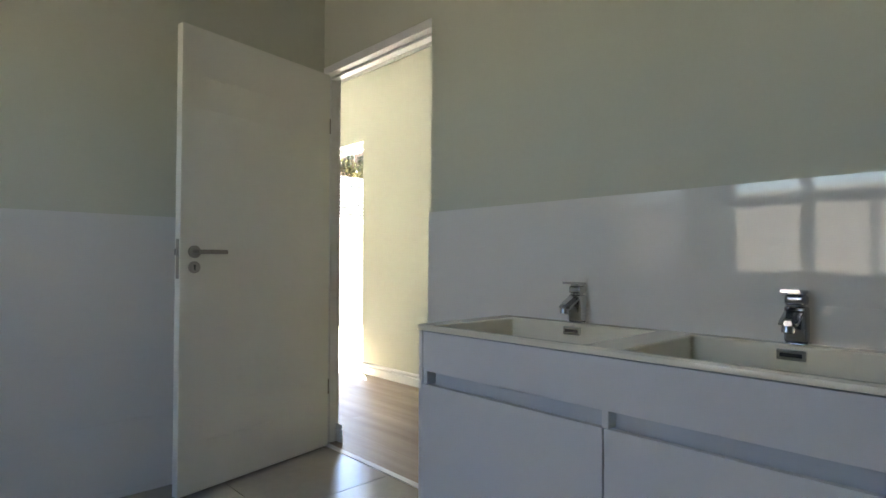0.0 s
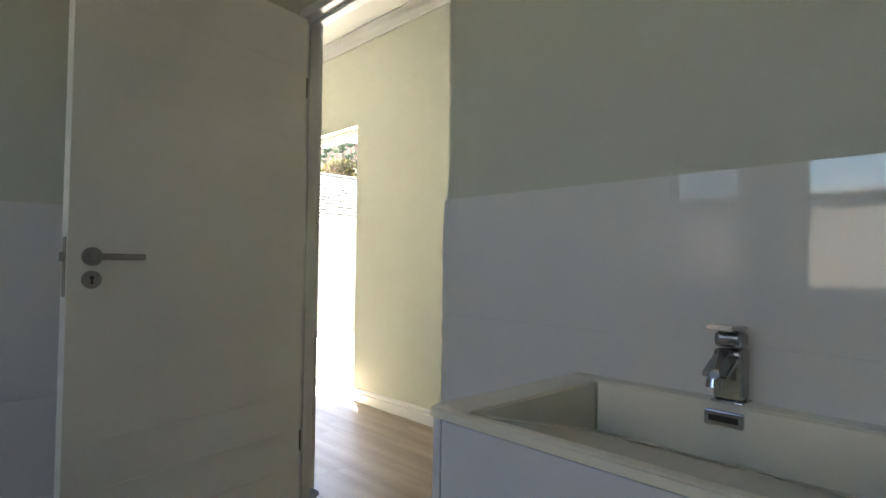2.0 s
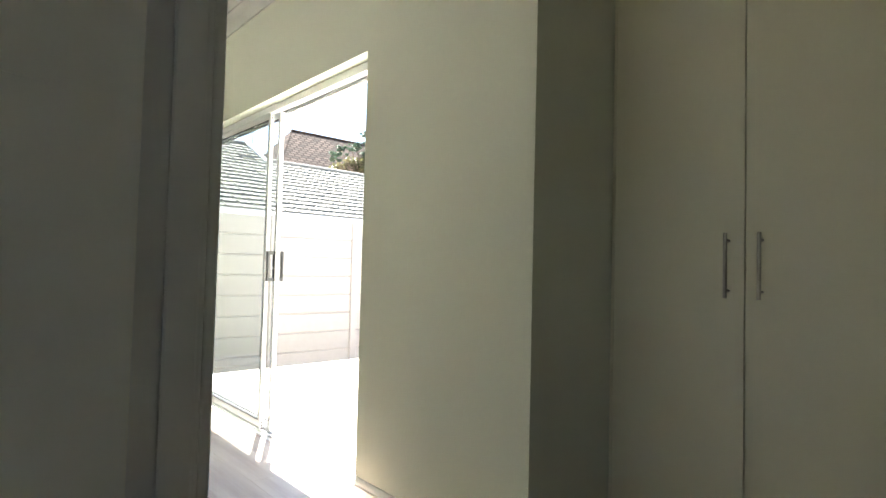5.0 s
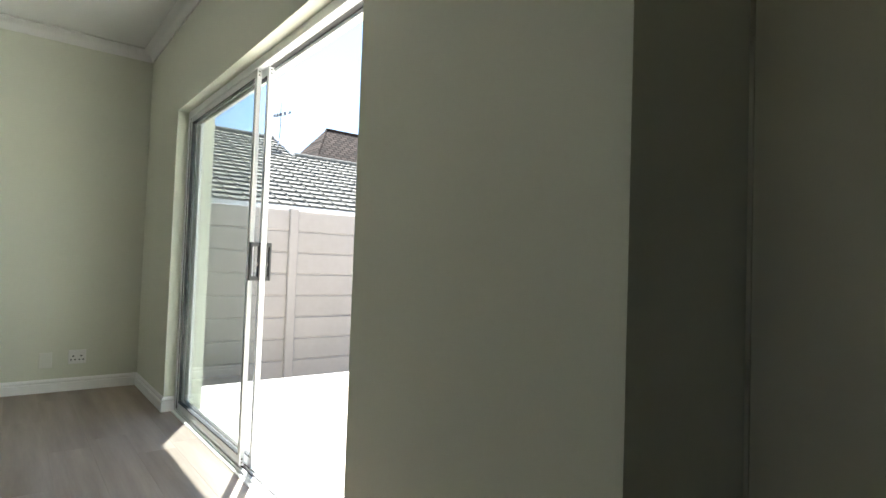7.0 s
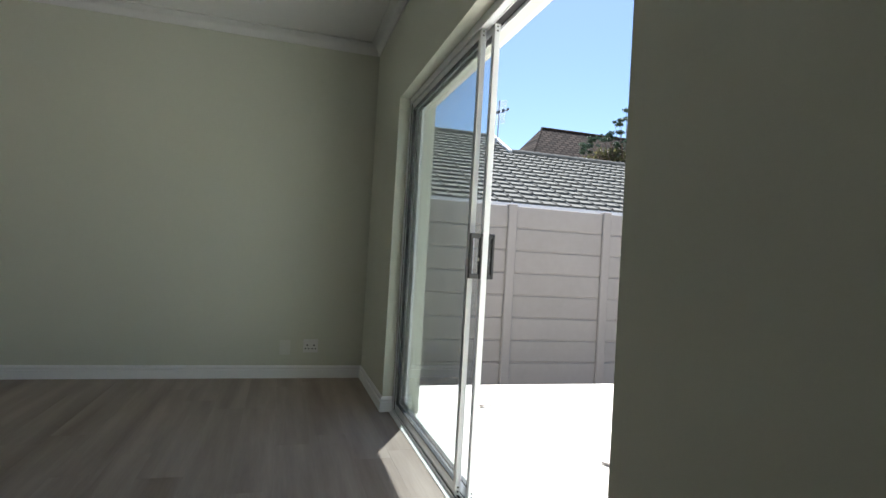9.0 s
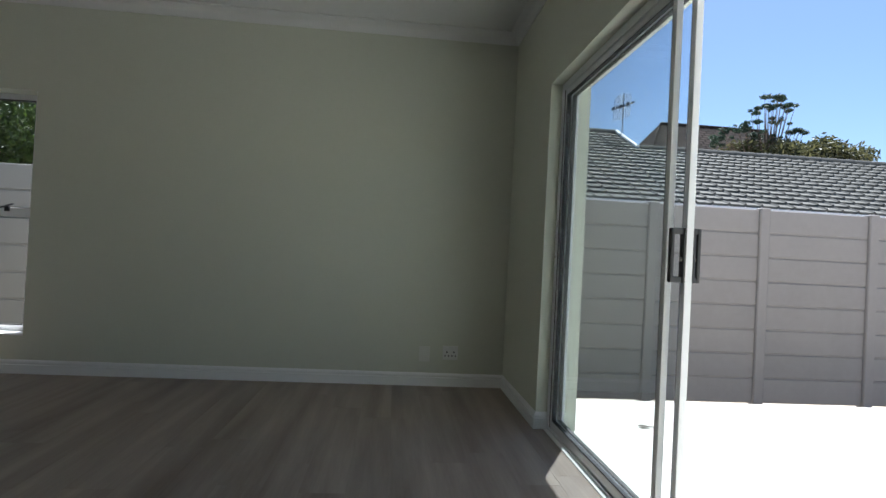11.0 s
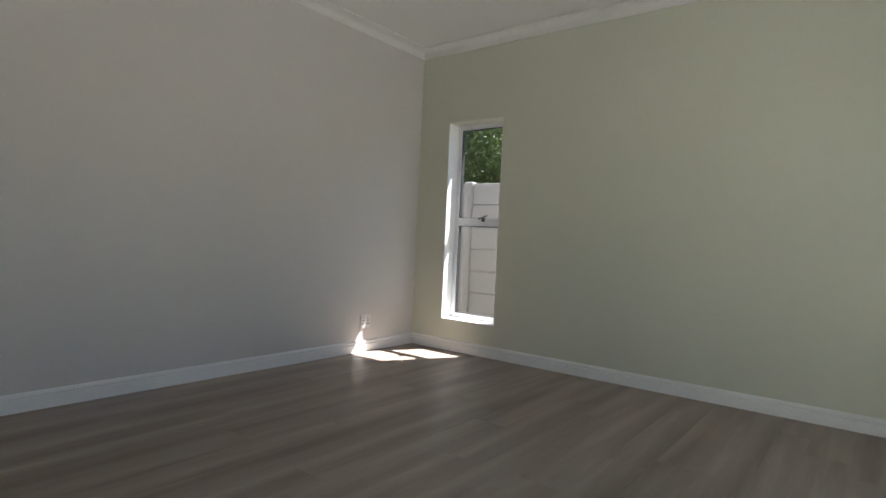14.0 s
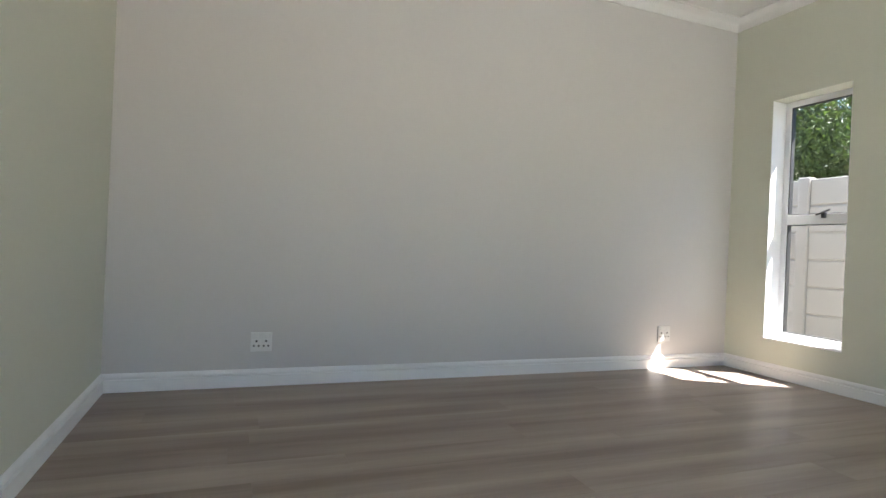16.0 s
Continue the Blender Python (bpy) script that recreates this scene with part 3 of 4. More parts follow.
dry_leaf(0.80, 0.23, -0.35, 0.050)
dry_leaf(1.09, -0.96, 1.9, 0.038)


# ---- sliding door ----
def sliding_door():
    """Two slim panels, both slid to the far jamb: the outer one stands a little further out of the stack and carries the handles."""
    ob = holder("door_1", (0.10, Y_OPEN / 2, 0), "white aluminium glazed sliding door standing open", "sliding door", kind="structure")
    y0, y1, zt = Y_OPEN, 0.0, H_OPEN
    xa0, xb0 = 0.070, 0.166
    for far in (True, False):
        ya, yb = (y1 - 0.030, y1 - 0.002) if far else (y0 + 0.002, y0 + 0.030)
        e, s = (ya, -1) if far else (yb, 1)
        bm = box(B(), xa0, xb0, ya, yb, 0.0, zt - 0.002, 0.002)
        for xa, xb in ((xa0, xa0 + 0.005), (0.106, 0.111), (xb0 - 0.005, xb0)):
            box(bm, xa, xb, min(e, e + s * 0.012), max(e, e + s * 0.012), 0.014, zt - 0.046, 0.001, 1)
        jamb = part("frame_jamb", bm, ALU, ob)
        bm = B()
        for xa, xb in ((xa0 + 0.005, xa0 + 0.0088), (0.1045, 0.1055), (0.111, 0.1145)):
            box(bm, xa, xb, min(e, e + s * 0.017), max(e, e + s * 0.017), 0.022, zt - 0.046)
        part("seal", bm, SEAL, jamb, "black brush seal")
    # head channel: two slots, the room-side one shallow
    bm = box(B(), xa0, xb0, y0 + 0.030, -0.030, zt - 0.026, zt - 0.002, 0.002)
    for xa, xb in ((xa0, xa0 + 0.006), (0.106, 0.112), (xb0 - 0.006, xb0)):
        box(bm, xa, xb, y0 + 0.030, -0.030, zt - 0.046, zt - 0.025, 0.001, 1)
    head = part("frame_head", bm, ALU, ob)
    # no real seal: a black strip paints the shade inside the outer slot
    bm = box(B(), 0.1125, 0.1595, y0 + 0.032, -0.032, zt - 0.030, zt - 0.025)
    part("seal", bm, SEAL, head, "black strip for the shade in the outer track slot")
    part("cover_strip", box(B(), xa0 + 0.007, 0.1055, y0 + 0.032, -1.362, zt - 0.044, zt - 0.027, 0.001, 1), ALU, head)
    bm = box(B(), xa0, xb0, y0 + 0.030, -0.030, -0.009, 0.008, 0.002)
    for xa, xb, h in ((xa0, xa0 + 0.007, 0.020), (0.088, 0.093, 0.014), (0.107, 0.112, 0.018), (0.127, 0.132, 0.014), (xb0 - 0.006, xb0, 0.016)):
        box(bm, xa, xb, y0 + 0.030, -0.030, 0.007, h, 0.0015, 1)
    track = part("track", bm, ALU, ob, "ribbed aluminium floor track")
    # black strips along the floor of three grooves between the ribs
    bm = B()
    for xa, xb in ((0.0785, 0.0865), (0.0945, 0.1055), (0.1135, 0.1255)):
        box(bm, xa, xb, y0 + 0.032, -0.032, 0.0075, 0.0095)
    part("groove_strip", bm, SEAL, track, "dark strips in the track grooves")
    for (xa, xb, ya, yb, nm) in ((0.079, 0.104, -1.358, -0.036, "inner_panel"), (0.115, 0.142, -1.430, -0.034, "outer_panel")):
        za, zb, w = 0.021, zt - 0.040, 0.031
        pan = part(nm, box(B(), xa, xb, ya, ya + w, za, zb, 0.003), ALU, ob)
        part("stile", box(B(), xa, xb, yb - w, yb, za, zb, 0.003), ALU, pan)
        part("rail", box(B(), xa + 0.001, xb - 0.001, ya + w, yb - w, zb - 0.040, zb, 0.002), ALU, pan)
        part("rail", box(B(), xa + 0.001, xb - 0.001, ya + w, yb - w, za, za + 0.046, 0.002), ALU, pan)
        xm = (xa + xb) / 2
        bm = B()
        for q in ((ya + w, ya + w + 0.006, za + 0.046, zb - 0.040), (yb - w - 0.006, yb - w, za + 0.046, zb - 0.040),
                  (ya + w + 0.006, yb - w - 0.006, za + 0.046, za + 0.052), (ya + w + 0.006, yb - w - 0.006, zb - 0.046, zb - 0.040)):
            box(bm, xa + 0.002, xb - 0.002, *q)
        part("seal", bm, SEAL, pan, "black glazing seal")
        part("pane", box(B(), xm - 0.002, xm + 0.002, ya + w - 0.004, yb - w + 0.004, za + 0.042, zb - 0.036), GLASS, pan)
        for zc in (za + 0.016, za + 0.034, zb - 0.014, zb - 0.032):
            part("screw", rod(B(), (xm, ya - 0.0012, zc), (xm, ya + 0.004, zc), 0.0042, sides=10), BLACK, pan)
    # pull handles at the leading stile of the outer panel: a plate on either face and a slotted grip standing off it
    ya = -1.430
    for xa, sgn, reach in ((0.115, -1, 0.054), (0.142, 1, 0.030)):
        def slab(bm, d0, d1, y0_, y1_, z0_, z1_, bev=0.004):
            p, q = xa + sgn * d0, xa + sgn * d1
            return box(bm, min(p, q), max(p, q), y0_, y1_, z0_, z1_, bev)
        bm = slab(B(), -0.001, 0.009, ya - 0.001, ya + 0.030, 0.962, 1.156, 0.003)
        for za, zb in ((0.962, 0.984), (1.134, 1.156)):
            slab(bm, 0.007, reach, ya + 0.004, ya + 0.024, za, zb)
        slab(bm, reach - 0.013, reach, ya + 0.002, ya + 0.026, 0.962, 1.156, 0.005)
        h = part("handle", bm, BLACK, ob, "black plastic pull handle")
        lk = xa + sgn * 0.008
        part("lock", rod(B(), (lk, ya + 0.014, 1.045), (lk + sgn * 0.006, ya + 0.014, 1.045), 0.008, sides=14), STEEL, h)
    part("keeper", rod(B(), (0.0665, -0.016, 1.045), (0.073, -0.016, 1.045), 0.008, sides=12), STEEL, ob)
    return ob


sliding_door()
thing("threshold_strip", box(B(), 0.048, 0.0685, Y_OPEN + 0.004, -0.018, -0.010, 0.006, 0.002), TRIM, "white strip between laminate and door track", "threshold strip", "structure")


# ---- windows ----
def window(name, axis, face, a0, a1, z0, z1, transom, mullion, depth, label, out=1, half=0.025, glass=None):
    """An aluminium window set back in its opening: outer frame, cross bars, panes and seals. axis: the way that it runs along."""
    mid = (a0 + a1) / 2
    ob = holder(name, (mid, face, z0) if axis == "x" else (face, mid, z0), label, "window", kind="structure")
    f0, f1 = face + out * depth, face + out * (depth + 0.05)
    f0, f1 = min(f0, f1), max(f0, f1)

    def bar(bm, u0, u1, w0, w1, shrink=0.0, bev=0.004):
        if axis == "x":
            return box(bm, u0, u1, f0 + shrink, f1 - shrink, w0, w1, bev)
        return box(bm, f0 + shrink, f1 - shrink, u0, u1, w0, w1, bev)
    w = 0.045
    bm = B()
    bar(bm, a0 + 0.002, a0 + w, z0 + 0.002, z1 - 0.002); bar(bm, a1 - w, a1 - 0.002, z0 + 0.002, z1 - 0.002)
    bar(bm, a0 + w, a1 - w, z0 + 0.002, z0 + w); bar(bm, a0 + w, a1 - w, z1 - w, z1 - 0.002)
    part("window_frame", bm, ALU, ob)
    cuts = [a0 + w] + ([mullion - half, mullion + half] if mullion else []) + [a1 - w]
    if mullion:
        part("mullion", bar(B(), mullion - half, mullion + half, z0 + w, z1 - w, 0.001), ALU, ob)
    for u0, u1 in zip(cuts[::2], cuts[1::2]):
        part("transom", bar(B(), u0, u1, transom - 0.036, transom + 0.036, -0.001), ALU, ob)
        for w0, w1 in ((z0 + w, transom - 0.036), (transom + 0.036, z1 - w)):
            bm = B()
            for q in ((u0, u0 + 0.007, w0, w1), (u1 - 0.007, u1, w0, w1), (u0 + 0.007, u1 - 0.007, w0, w0 + 0.007), (u0 + 0.007, u1 - 0.007, w1 - 0.007, w1)):
                bar(bm, *q, 0.008, 0)
            part("seal", bm, SEAL, ob, "black glazing seal")
            g = part("pane", bar(B(), u0 + 0.003, u1 - 0.003, w0 + 0.003, w1 - 0.003, 0.023, 0), glass or WINGLASS, ob)
            g.visible_shadow = False
    return ob


win = window("window_1", "x", Y_FAR, WIN[0], WIN[1], WIN[2], WIN[3], 1.180, None, 0.140, "tall narrow white aluminium window with a top-hung pane")
bm = box(B(), -3.835, -3.805, Y_FAR + 0.120, Y_FAR + 0.141, 1.185, 1.225, 0.005)
rod(bm, (-3.825, Y_FAR + 0.115, 1.222), (-3.760, Y_FAR + 0.103, 1.243), 0.008, 0.006, 10)
rod(bm, (-3.830, Y_FAR + 0.115, 1.220), (-3.862, Y_FAR + 0.107, 1.208), 0.008, 0.005, 10)
part("handle", bm, BLACK, win, "black window latch handle", True)
bm = box(B(), WIN[0] + 0.002, WIN[1] - 0.002, Y_FAR - 0.004, Y_FAR + 0.140, WIN[2] - 0.006, WIN[2] + 0.004, 0.003)
part("window_sill", bm, TRIM, win, "white painted sill")
for xa, xb in ((WIN[0] - 0.001, WIN[0] + 0.004), (WIN[1] - 0.004, WIN[1] + 0.001)):
    part("reveal_board", box(B(), xa, xb, Y_FAR + 0.001, Y_FAR + 0.139, WIN[2] + 0.004, WIN[3] - 0.004), TRIM, win, "white painted reveal")
window("window_2", "y", X_LEFT, BATHWIN[0], BATHWIN[1], BATHWIN[2], BATHWIN[3], 1.480, -5.640, 0.10, "white aluminium bathroom window with four panes", -1, 0.036)
# panes darkened only to weaken this window's reflection in the tiles
window("window_3", "y", X_LEFT, SIDEWIN[0], SIDEWIN[1], SIDEWIN[2], SIDEWIN[3], 1.480, -4.262, 0.10, "white aluminium bathroom window with panes darkened to dim its reflection", -1, 0.028, DIM_GLASS)


# ---- bathroom door and its frame ----
def bath_door():
    fr = holder("door_frame", (-1.245, -4.5, 0), "white painted timber door frame", "door frame", kind="structure")
    yl, yr = Y_BATHLEFT + 0.030, Y_REVEAL
    for ya, yb, ys in ((yl - 0.022, yl, -1), (yr, yr + 0.115, 1)):
        bm = box(B(), -1.292, -1.196, ya, yb, 0.0, 2.088, 0.004)
        e = ya if ys < 0 else yb
        box(bm, -1.248, -1.205, min(e, e + ys * 0.008), max(e, e + ys * 0.008), 0.0, 2.045, 0.004)
        part("jamb", bm, TRIM, fr)
    bm = box(B(), -1.292, -1.196, yr + 0.115, yl - 0.022, 2.046, 2.088, 0.004)
    box(bm, -1.248, -1.205, yr + 0.115, yl - 0.022, 2.032, 2.048, 0.004)
    part("head", bm, TRIM, fr)
    part("architrave", box(B(), -1.197, -1.181, yl - 0.022, yl + 0.022, 0.0, 2.094, 0.004), TRIM, fr)
    # the leaf, standing open past a right angle; built along +x from its hinge edge
    hinge = Vector((-1.292, -4.103, 0.0))
    ob = holder("door_2", hinge, "open white panel door with faint horizontal grooves", "door", kind="structure")
    tilt = math.atan2(-4.259 + 4.103, -2.118 + 1.292)
    ob.rotation_euler = (0, 0, tilt)

    def leaf(name, bm, mat, parent, label="", smooth=False):
        p = new(name, mesh_of(name, bm, mat, smooth))
        p.parent = parent
        return tagged(p, label)
    width, height, th = 0.835, 2.032, 0.040
    zs = [0.012] + [0.23 + 0.1445 * k for k in range(12)] + [height]
    back = -th
    bm = B()
    rim = 0.09
    box(bm, 0, rim, back, 0.0, zs[0], height); box(bm, width - 0.10, width, back, 0.0, zs[0], height)
    for a, b in zip(zs, zs[1:]):
        box(bm, rim, width - 0.10, back, 0.0, a + (0.0022 if a > 0.1 else 0), b - (0.0022 if b < 2 else 0))
    box(bm, rim, width - 0.10, back + 0.0016, -0.0016, zs[0], height)
    lf = leaf("leaf", bm, DOORPAINT, ob)
    for side in (-1, 1):
        y = back if side < 0 else 0.0
        hx = width - 0.062
        rose = leaf("lever_rose", rod(B(), (hx, y, 1.050), (hx, y + side * 0.009, 1.050), 0.027, sides=28), STEEL, ob, "brushed steel lever on a round rose", True)
        bm = rod(B(), (hx, y + side * 0.008, 1.050), (hx, y + side * 0.050, 1.050), 0.0095, sides=16)
        rod(bm, (hx + 0.009, y + side * 0.046, 1.050), (hx - 0.128, y + side * 0.046, 1.050), 0.0095, sides=16)
        leaf("lever", bm, STEEL, rose, "", True)
        esc = leaf("keyhole_plate", rod(B(), (hx, y, 0.983), (hx, y + side * 0.007, 0.983), 0.026, sides=28), STEEL, ob, "round brushed steel keyhole plate", True)
        bm = box(B(), hx - 0.0035, hx + 0.0035, min(y, y + side * 0.0078), max(y, y + side * 0.0078), 0.970, 0.985)
        rod(bm, (hx, y, 0.989), (hx, y + side * 0.0078, 0.989), 0.006, sides=12)
        leaf("keyhole", bm, BLACK, esc)
    lock = leaf("lock_plate", box(B(), width - 0.001, width + 0.002, back + 0.009, back + 0.031, 0.935, 1.105, 0.0008), STEEL, ob, "steel mortice lock plate")
    leaf("latch", box(B(), width + 0.001, width + 0.012, back + 0.012, back + 0.026, 1.035, 1.062, 0.003), CHROME, lock)
    for z in (0.33, 1.75):
        leaf("hinge", rod(B(), (-0.003, 0.001, z - 0.04), (-0.003, 0.001, z + 0.04), 0.004, sides=12), STEEL, ob, "", True)
    return ob


bath_door()


# ---- wardrobe in the recess ----
def wardrobe(ya, yb, group):
    ob = holder("wardrobe", (X_CUP + 0.3, (ya + yb) / 2, 0), "built-in off-white two-door wardrobe with steel bar handles", "wardrobe", group)
    zt = 2.62
    bm = box(B(), X_CUP + 0.022, 1.098, ya + 0.001, yb - 0.001, 0.08, zt)
    box(bm, X_CUP + 0.06, 1.09, ya + 0.001, yb - 0.001, -0.0, 0.08)
    part("body", bm, CUPBOARD, ob)
    mid = (ya + yb) / 2
    for d0, d1, hy in ((ya + 0.002, mid - 0.002, mid - 0.052), (mid + 0.002, yb - 0.002, mid + 0.050)):
        d = part("door", box(B(), X_CUP, X_CUP + 0.018, d0, d1, 0.085, zt - 0.01, 0.0012), CUPBOARD, ob)
        bm = rod(B(), (X_CUP - 0.032, hy, 0.998), (X_CUP - 0.032, hy, 1.212), 0.006, sides=14)
        for z in (1.022, 1.188):
            rod(bm, (X_CUP - 0.030, hy, z), (X_CUP + 0.001, hy, z), 0.0045, sides=10)
        part("handle", bm, STEEL, d, "brushed steel bar handle", True)
    return ob


thing("filler_panel", box(B(), X_CUP + 0.004, 1.09, -3.622, Y_NICHE, 0.0, CEILING), CUPBOARD, "narrow off-white wardrobe filler strip", "filler panel")
wardrobe(-4.572, -3.624, "wardrobe units in the recess")
wardrobe(-5.522, -4.574, "wardrobe units in the recess")
thing("bulkhead", box(B(), X_CUP, 1.09, -5.56, -3.622, 2.625, CEILING), PAINT, "sage plastered bulkhead over the wardrobe", "bulkhead", "structure")


# ---- vanity ----
def vanity():
    x0, x1, ya, yb, top, mid = -1.838, -1.430, -6.700, -5.492, 0.828, -6.086
    ob = holder("vanity_cabinet", (-1.63, -6.1, 0.25), "white wall-hung double vanity cabinet with finger-pull doors", "vanity")
    bm = box(B(), x0 + 0.021, x1, ya, yb, 0.25, 0.645, 0.001)
    box(bm, x0 + 0.047, x1, ya, yb, 0.645, 0.704)
    part("body", bm, VANITY, ob)
    part("side_panel", box(B(), x0 + 0.003, x1, yb - 0.004, yb + 0.012, 0.25, 0.808, 0.0015), VANITY, ob)
    part("side_panel", box(B(), x0 + 0.003, x1, ya - 0.012, ya + 0.004, 0.25, 0.808, 0.0015), VANITY, ob)
    part("top_rail", box(B(), x0 + 0.004, x0 + 0.029, ya + 0.006, yb - 0.006, 0.693, 0.8075, 0.0015), VANITY, ob)
    for y in (ya + 0.006, mid - 0.011, yb - 0.022):
        part("side_stop", box(B(), x0 + 0.006, x0 + 0.046, y, y + 0.016, 0.655, 0.693, 0.001), VANITY, ob)
    part("finger_pull", box(B(), x0 + 0.038, x0 + 0.0465, ya + 0.024, yb - 0.024, 0.646, 0.693), GROOVE, ob, "grey recessed finger-pull channel")
    for d0, d1 in ((ya + 0.006, mid - 0.0024), (mid + 0.0024, yb - 0.006)):
        part("door", box(B(), x0 + 0.002, x0 + 0.020, d0, d1, 0.252, 0.655, 0.0015), VANITY, ob)
    # basin top: a moulded slab with two bowls, deep at the back and rising to a thin front lip
    top_ob = holder("basin_top", (-1.63, -6.1, 0.812), "glossy white moulded double basin top", "basin")
    xs = [x0 - 0.004, x0 + 0.016, -1.478, x1]
    ys = [ya - 0.016, -6.645, -6.130, -6.030, -5.546, yb + 0.016]
    bm = B()
    grid = [[bm.verts.new((x, y, top)) for y in ys] for x in xs]
    for i in range(3):
        for j in range(5):
            if i == 1 and j in (1, 3):
                o = [grid[1][j], grid[2][j], grid[2][j + 1], grid[1][j + 1]]
                deep = [(0.020, 0.004, 0.010), (-0.007, 0.004, 0.094), (-0.007, -0.004, 0.094), (0.020, -0.004, 0.010)]
                low = [bm.verts.new((v.co.x + dx, v.co.y + dy, top - dz)) for v, (dx, dy, dz) in zip(o, deep)]
                for k in range(4):
                    bm.faces.new((o[k], o[(k + 1) % 4], low[(k + 1) % 4], low[k]))
                bm.faces.new(low)
            else:
                bm.faces.new((grid[i][j], grid[i + 1][j], grid[i + 1][j + 1], grid[i][j + 1]))
    rim = [grid[i][0] for i in range(4)] + [grid[3][j] for j in range(1, 6)] + [grid[i][5] for i in (2, 1, 0)] + [grid[0][j] for j in (4, 3, 2, 1)]
    under = [bm.verts.new((v.co.x, v.co.y, top - 0.016)) for v in rim]
    for k in range(len(rim)):
        bm.faces.new((rim[k], rim[(k + 1) % len(rim)], under[(k + 1) % len(rim)], under[k]))
    bmesh.ops.recalc_face_normals(bm, faces=bm.faces[:])
    sharp = [e for e in bm.edges if len(e.link_faces) == 2 and e.calc_face_angle() > 0.15]
    bmesh.ops.bevel(bm, geom=sharp, offset=0.0045, segments=3, affect="EDGES")
    slab_ob = part("slab", bm, BASIN, top_ob, "", True)
    slab_ob.modifiers.new("even_shading", "WEIGHTED_NORMAL").weight = 100
    for y in (-5.776, -6.352):
        bm = box(B(), -1.4865, -1.478, y - 0.029, y + 0.029, 0.793, 0.817, 0.002)
        o = part("overflow", bm, CHROME, top_ob, "chrome overflow slot")
        part("slot", box(B(), -1.4878, -1.486, y - 0.022, y + 0.022, 0.8005, 0.8095), BLACK, o)


def mixer_tap(y):
    x, z = -1.4515, 0.828
    ob = holder("mixer_tap", (x, y, z), "chrome single-lever basin mixer tap", "tap", "basin taps")
    part("base", box(B(), x - 0.022, x + 0.022, y - 0.0245, y + 0.0245, z - 0.0005, z + 0.003, 0.001), CHROME, ob, "", True)
    part("body", box(B(), x - 0.020, x + 0.020, y - 0.0225, y + 0.0225, z + 0.002, z + 0.086, 0.010, 4), CHROME, ob, "", True)
    bm = B()
    bmesh.ops.create_cube(bm, size=1.0, matrix=pose(x - 0.043, y, z + 0.062, 0, -26, 0) @ Matrix.Diagonal((0.080, 0.038, 0.028, 1)))
    bmesh.ops.bevel(bm, geom=bm.edges[:], offset=0.011, segments=4, affect="EDGES")
    rod(bm, (x - 0.069, y, z + 0.044), (x - 0.072, y, z + 0.031), 0.0125, sides=18)
    part("spout", bm, CHROME, ob, "", True)
    bm = box(B(), x - 0.019, x + 0.020, y - 0.021, y + 0.021, z + 0.088, z + 0.112, 0.009, 4)
    made = bmesh.ops.create_cube(bm, size=1.0, matrix=pose(x - 0.017, y, z + 0.120, 0, 3, 0) @ Matrix.Diagonal((0.074, 0.044, 0.007, 1)))
    bmesh.ops.bevel(bm, geom=list({e for v in made["verts"] for e in v.link_edges}), offset=0.003, segments=2, affect="EDGES")
    box(bm, x - 0.014, x + 0.018, y - 0.016, y + 0.016, z + 0.110, z + 0.120, 0.003)
    part("lever", bm, CHROME, ob, "", True)
    return ob


vanity()
mixer_tap(-5.776)
mixer_tap(-6.356)


# ---- sockets and cover plates ----
def socket(face, u, z, axis, group="wall sockets", w=0.115, h=0.115):
    """A square double socket: plate, two three-pin outlets and two rockers. axis: the wall's normal and its sign."""
    nx, ny = axis
    place = Vector((face, u, z)) if nx else Vector((u, face, z))
    ob = holder("wall_socket", place, "white square twin wall socket above the baseboard", "socket", group)
    out = Vector((nx, ny, 0))
    side = Vector((-ny, nx, 0))

    def slab(bm, a0, a1, z0, z1, d0, d1, bev=0.0):
        p, q = place + side * a0 + out * d0, place + side * a1 + out * d1
        return box(bm, min(p.x, q.x), max(p.x, q.x), min(p.y, q.y), max(p.y, q.y), z + z0, z + z1, bev)
    part("plate", slab(B(), -w / 2, w / 2, -h / 2, h / 2, 0, 0.009, 0.003), SOCKET, ob)
    for s in (-0.027, 0.027):
        part("rocker", slab(B(), s - 0.010, s + 0.010, 0.026, 0.044, 0.008, 0.013, 0.002), SOCKET, ob)
        o = part("outlet", slab(B(), s - 0.024, s + 0.024, -0.046, 0.016, 0.008, 0.0105, 0.001), SOCKET, ob)
        bm = B()
        for dx, dz, r in ((0, 0.006, 0.0066), (-0.013, -0.022, 0.0058), (0.013, -0.022, 0.0058)):
            c = place + side * (s + dx) + Vector((0, 0, dz))
            rod(bm, c + out * 0.010, c + out * 0.0112, r, sides=10)
        part("pin_holes", bm, BLACK, o, "dark pin holes")
    return ob


socket(Y_FAR, -0.424, 0.262, (0, -1), w=0.118, h=0.108)
bm = box(B(), -0.668, -0.585, Y_FAR - 0.008, Y_FAR, 0.188, 0.306, 0.003)
thing("blank_plate", bm, PLATE, "sage painted blank cover plate on the wall", "cover plate")
socket(X_LEFT, 0.377, 0.265, (1, 0), w=0.118, h=0.118)
socket(X_LEFT, -2.592, 0.258, (1, 0), w=0.118, h=0.110)


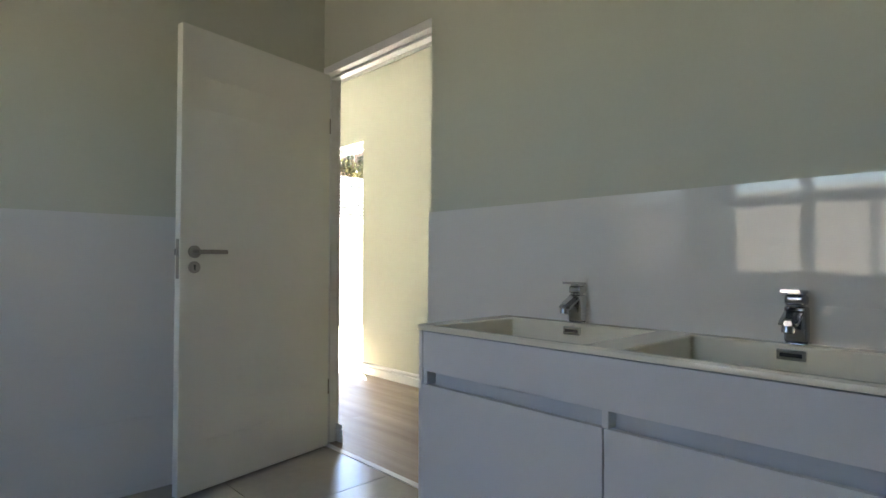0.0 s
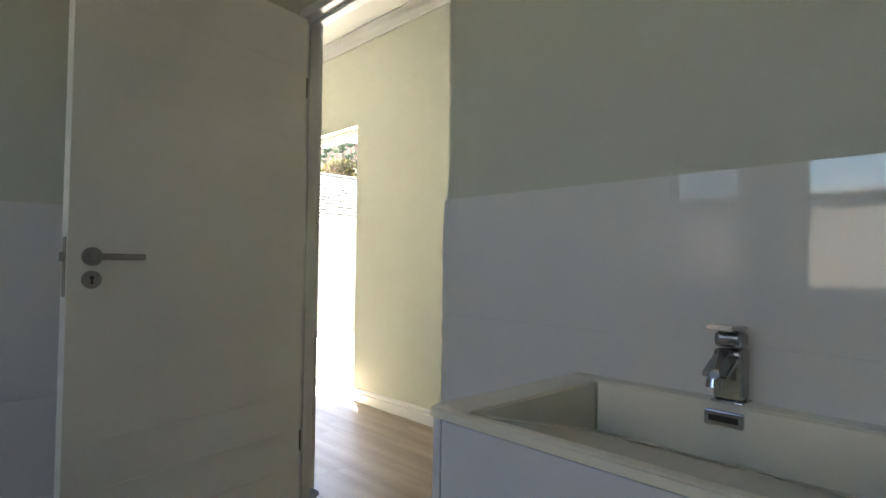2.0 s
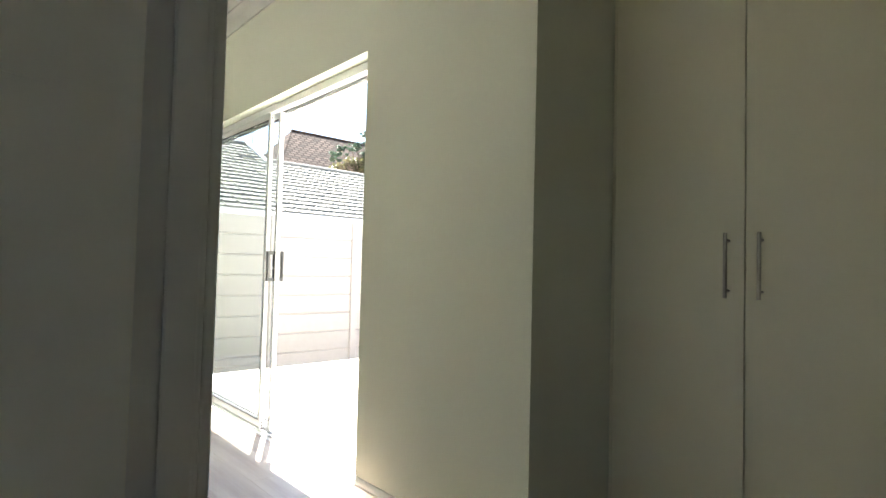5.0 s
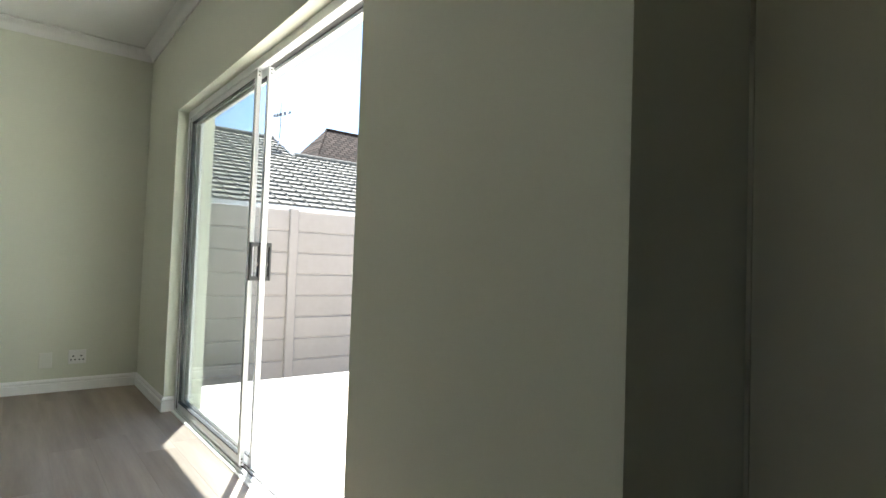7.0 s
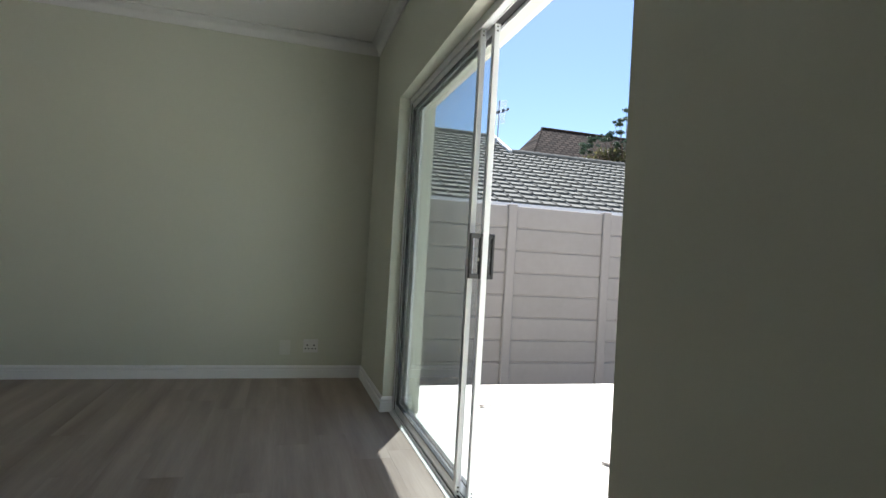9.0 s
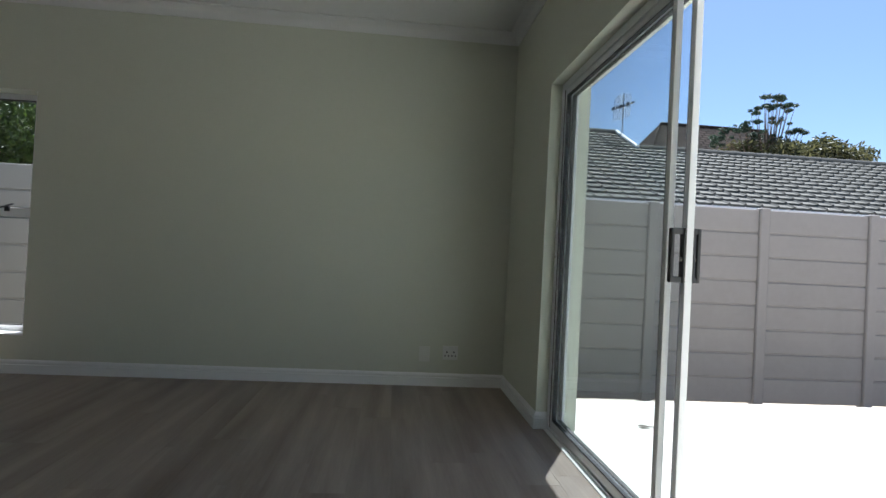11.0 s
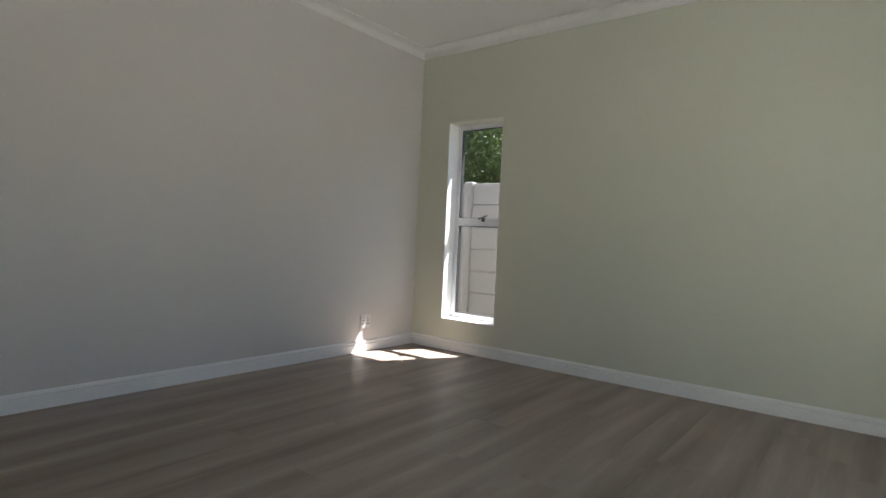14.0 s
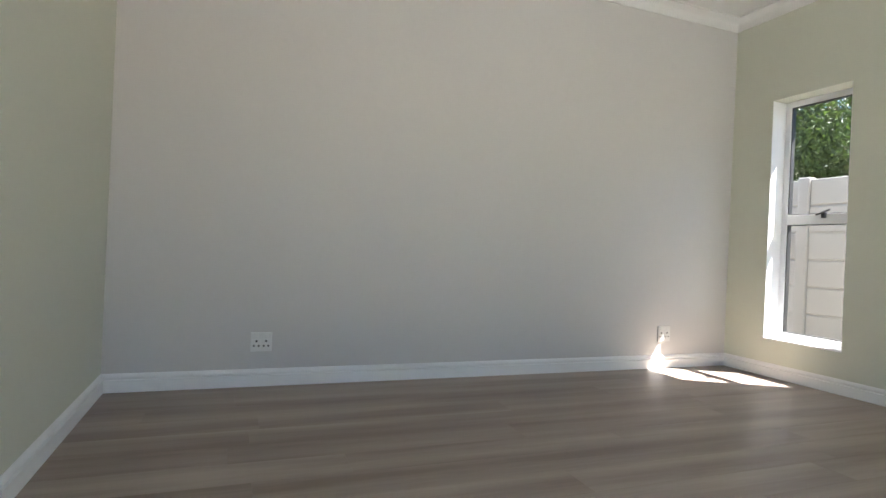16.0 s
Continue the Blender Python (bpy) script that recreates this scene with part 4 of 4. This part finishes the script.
# ---- wall tiles of the bathroom, each a piece ----
def tiled(name, x0, x1, y0, y1, normal, label):
    """Glossy 1800 x 295 mm tiles up to 1.21 m on a wall face; normal: the way that they look."""
    nx, ny = normal
    fx, fy = (x0, y0)
    ob = tagged(new(name, mesh_of(name, box(B(), x0 + min(0, nx * 0.0105), x1 + max(0, nx * 0.0105), y0 + min(0, ny * 0.0105), y1 + max(0, ny * 0.0105), -0.004, 1.208), GROUT)),
                label, "wall tiles", kind="structure")
    start, end = (y0, y1) if nx else (x0, x1)
    along = end
    while along > start + 0.02:
        w = min(1.8, along - start)
        for k in range(5):
            za, zb = 1.21 - 0.295 * (k + 1) + 0.0003, 1.21 - 0.295 * k - 0.0003
            za = max(za, 0.0)
            if zb - za < 0.005:
                continue
            bm = B()
            if nx:
                box(bm, min(x0, x0 + nx * 0.012), max(x0, x0 + nx * 0.012), along - w + 0.0002, along - 0.0002, za, zb, 0.0004, 1)
            else:
                box(bm, along - w + 0.0002, along - 0.0002, min(y0, y0 + ny * 0.012), max(y0, y0 + ny * 0.012), za, zb, 0.0004, 1)
            t = new("tile", mesh_of("tile", bm, TILE))
            t.parent = ob
        along -= w
    return ob


tiled("tiles_vanity_wall", X_BATH, X_BATH, -8.0, Y_REVEAL + 0.004, (-1, 0), "glossy white wall tiles behind the vanity")
tiled("tiles_door_side", X_LEFT + 0.013, -1.292, Y_BATHLEFT + 0.012, Y_BATHLEFT + 0.012, (0, -1), "glossy white wall tiles beside the door")
tiled("tiles_window_wall", X_LEFT, X_LEFT, -8.0, BATHWIN[0], (1, 0), "glossy white wall tiles beside the window")
tiled("tiles_end_wall", X_LEFT + 0.013, X_BATH - 0.013, -8.0, -8.0, (0, 1), "glossy white wall tiles of the end wall")

# floor tiles of the bathroom
bm = box(B(), 0.0015, 0.5985, 0.0015, 0.5985, -0.008, 0.0, 0.0012, 1)
floor_tile = mesh_of("floor_tile", bm, FLOORTILE)
for i in range(6):
    for j in range(7):
        xa, ya = X_DOORWALL - 0.085 - 0.6 * (i + 1), Y_BATHLEFT + 0.012 - 0.6 * (j + 1)
        sx = min(1.0, (xa + 0.6 - X_LEFT) / 0.6)
        sy = min(1.0, (ya + 0.6 + 8.0) / 0.6)
        if sx > 0.02 and sy > 0.02:
            piece("floor_tile", floor_tile, bath_floor, (xa + 0.6 * (1 - sx), ya + 0.6 * (1 - sy), 0), (0, 0, 0), (sx, sy, 1))

# laminate planks along y
floor_ob = bpy.data.objects["floor"]
bm = box(B(), 0.0001, 0.1929, 0.0001, 1.2849, -0.010, 0.0, 0.0005, 1)
plank_mesh = mesh_of("plank", bm, LAMINATE)


def lay(x0, x1, y0, y1, seed):
    """Rows of planks with staggered joints, cut to fit."""
    r = random.Random(seed)
    x = x0
    while x < x1 - 0.005:
        w = min(0.193, x1 - x)
        y = y0 - r.uniform(0, 1.1)
        while y < y1 - 0.005:
            a, b = max(y, y0), min(y + 1.285, y1)
            if b - a > 0.01:
                piece("plank", plank_mesh, floor_ob, (x, a, 0), (0, 0, 0), (w / 0.193, (b - a) / 1.285, 1))
            y += 1.285
        x += w


lay(X_LEFT, -1.254, Y_BACK, Y_FAR, 11)
lay(-1.254, 0.047, -5.56, Y_FAR, 12)
lay(0.047, 1.10, -5.56, Y_NICHE, 13)
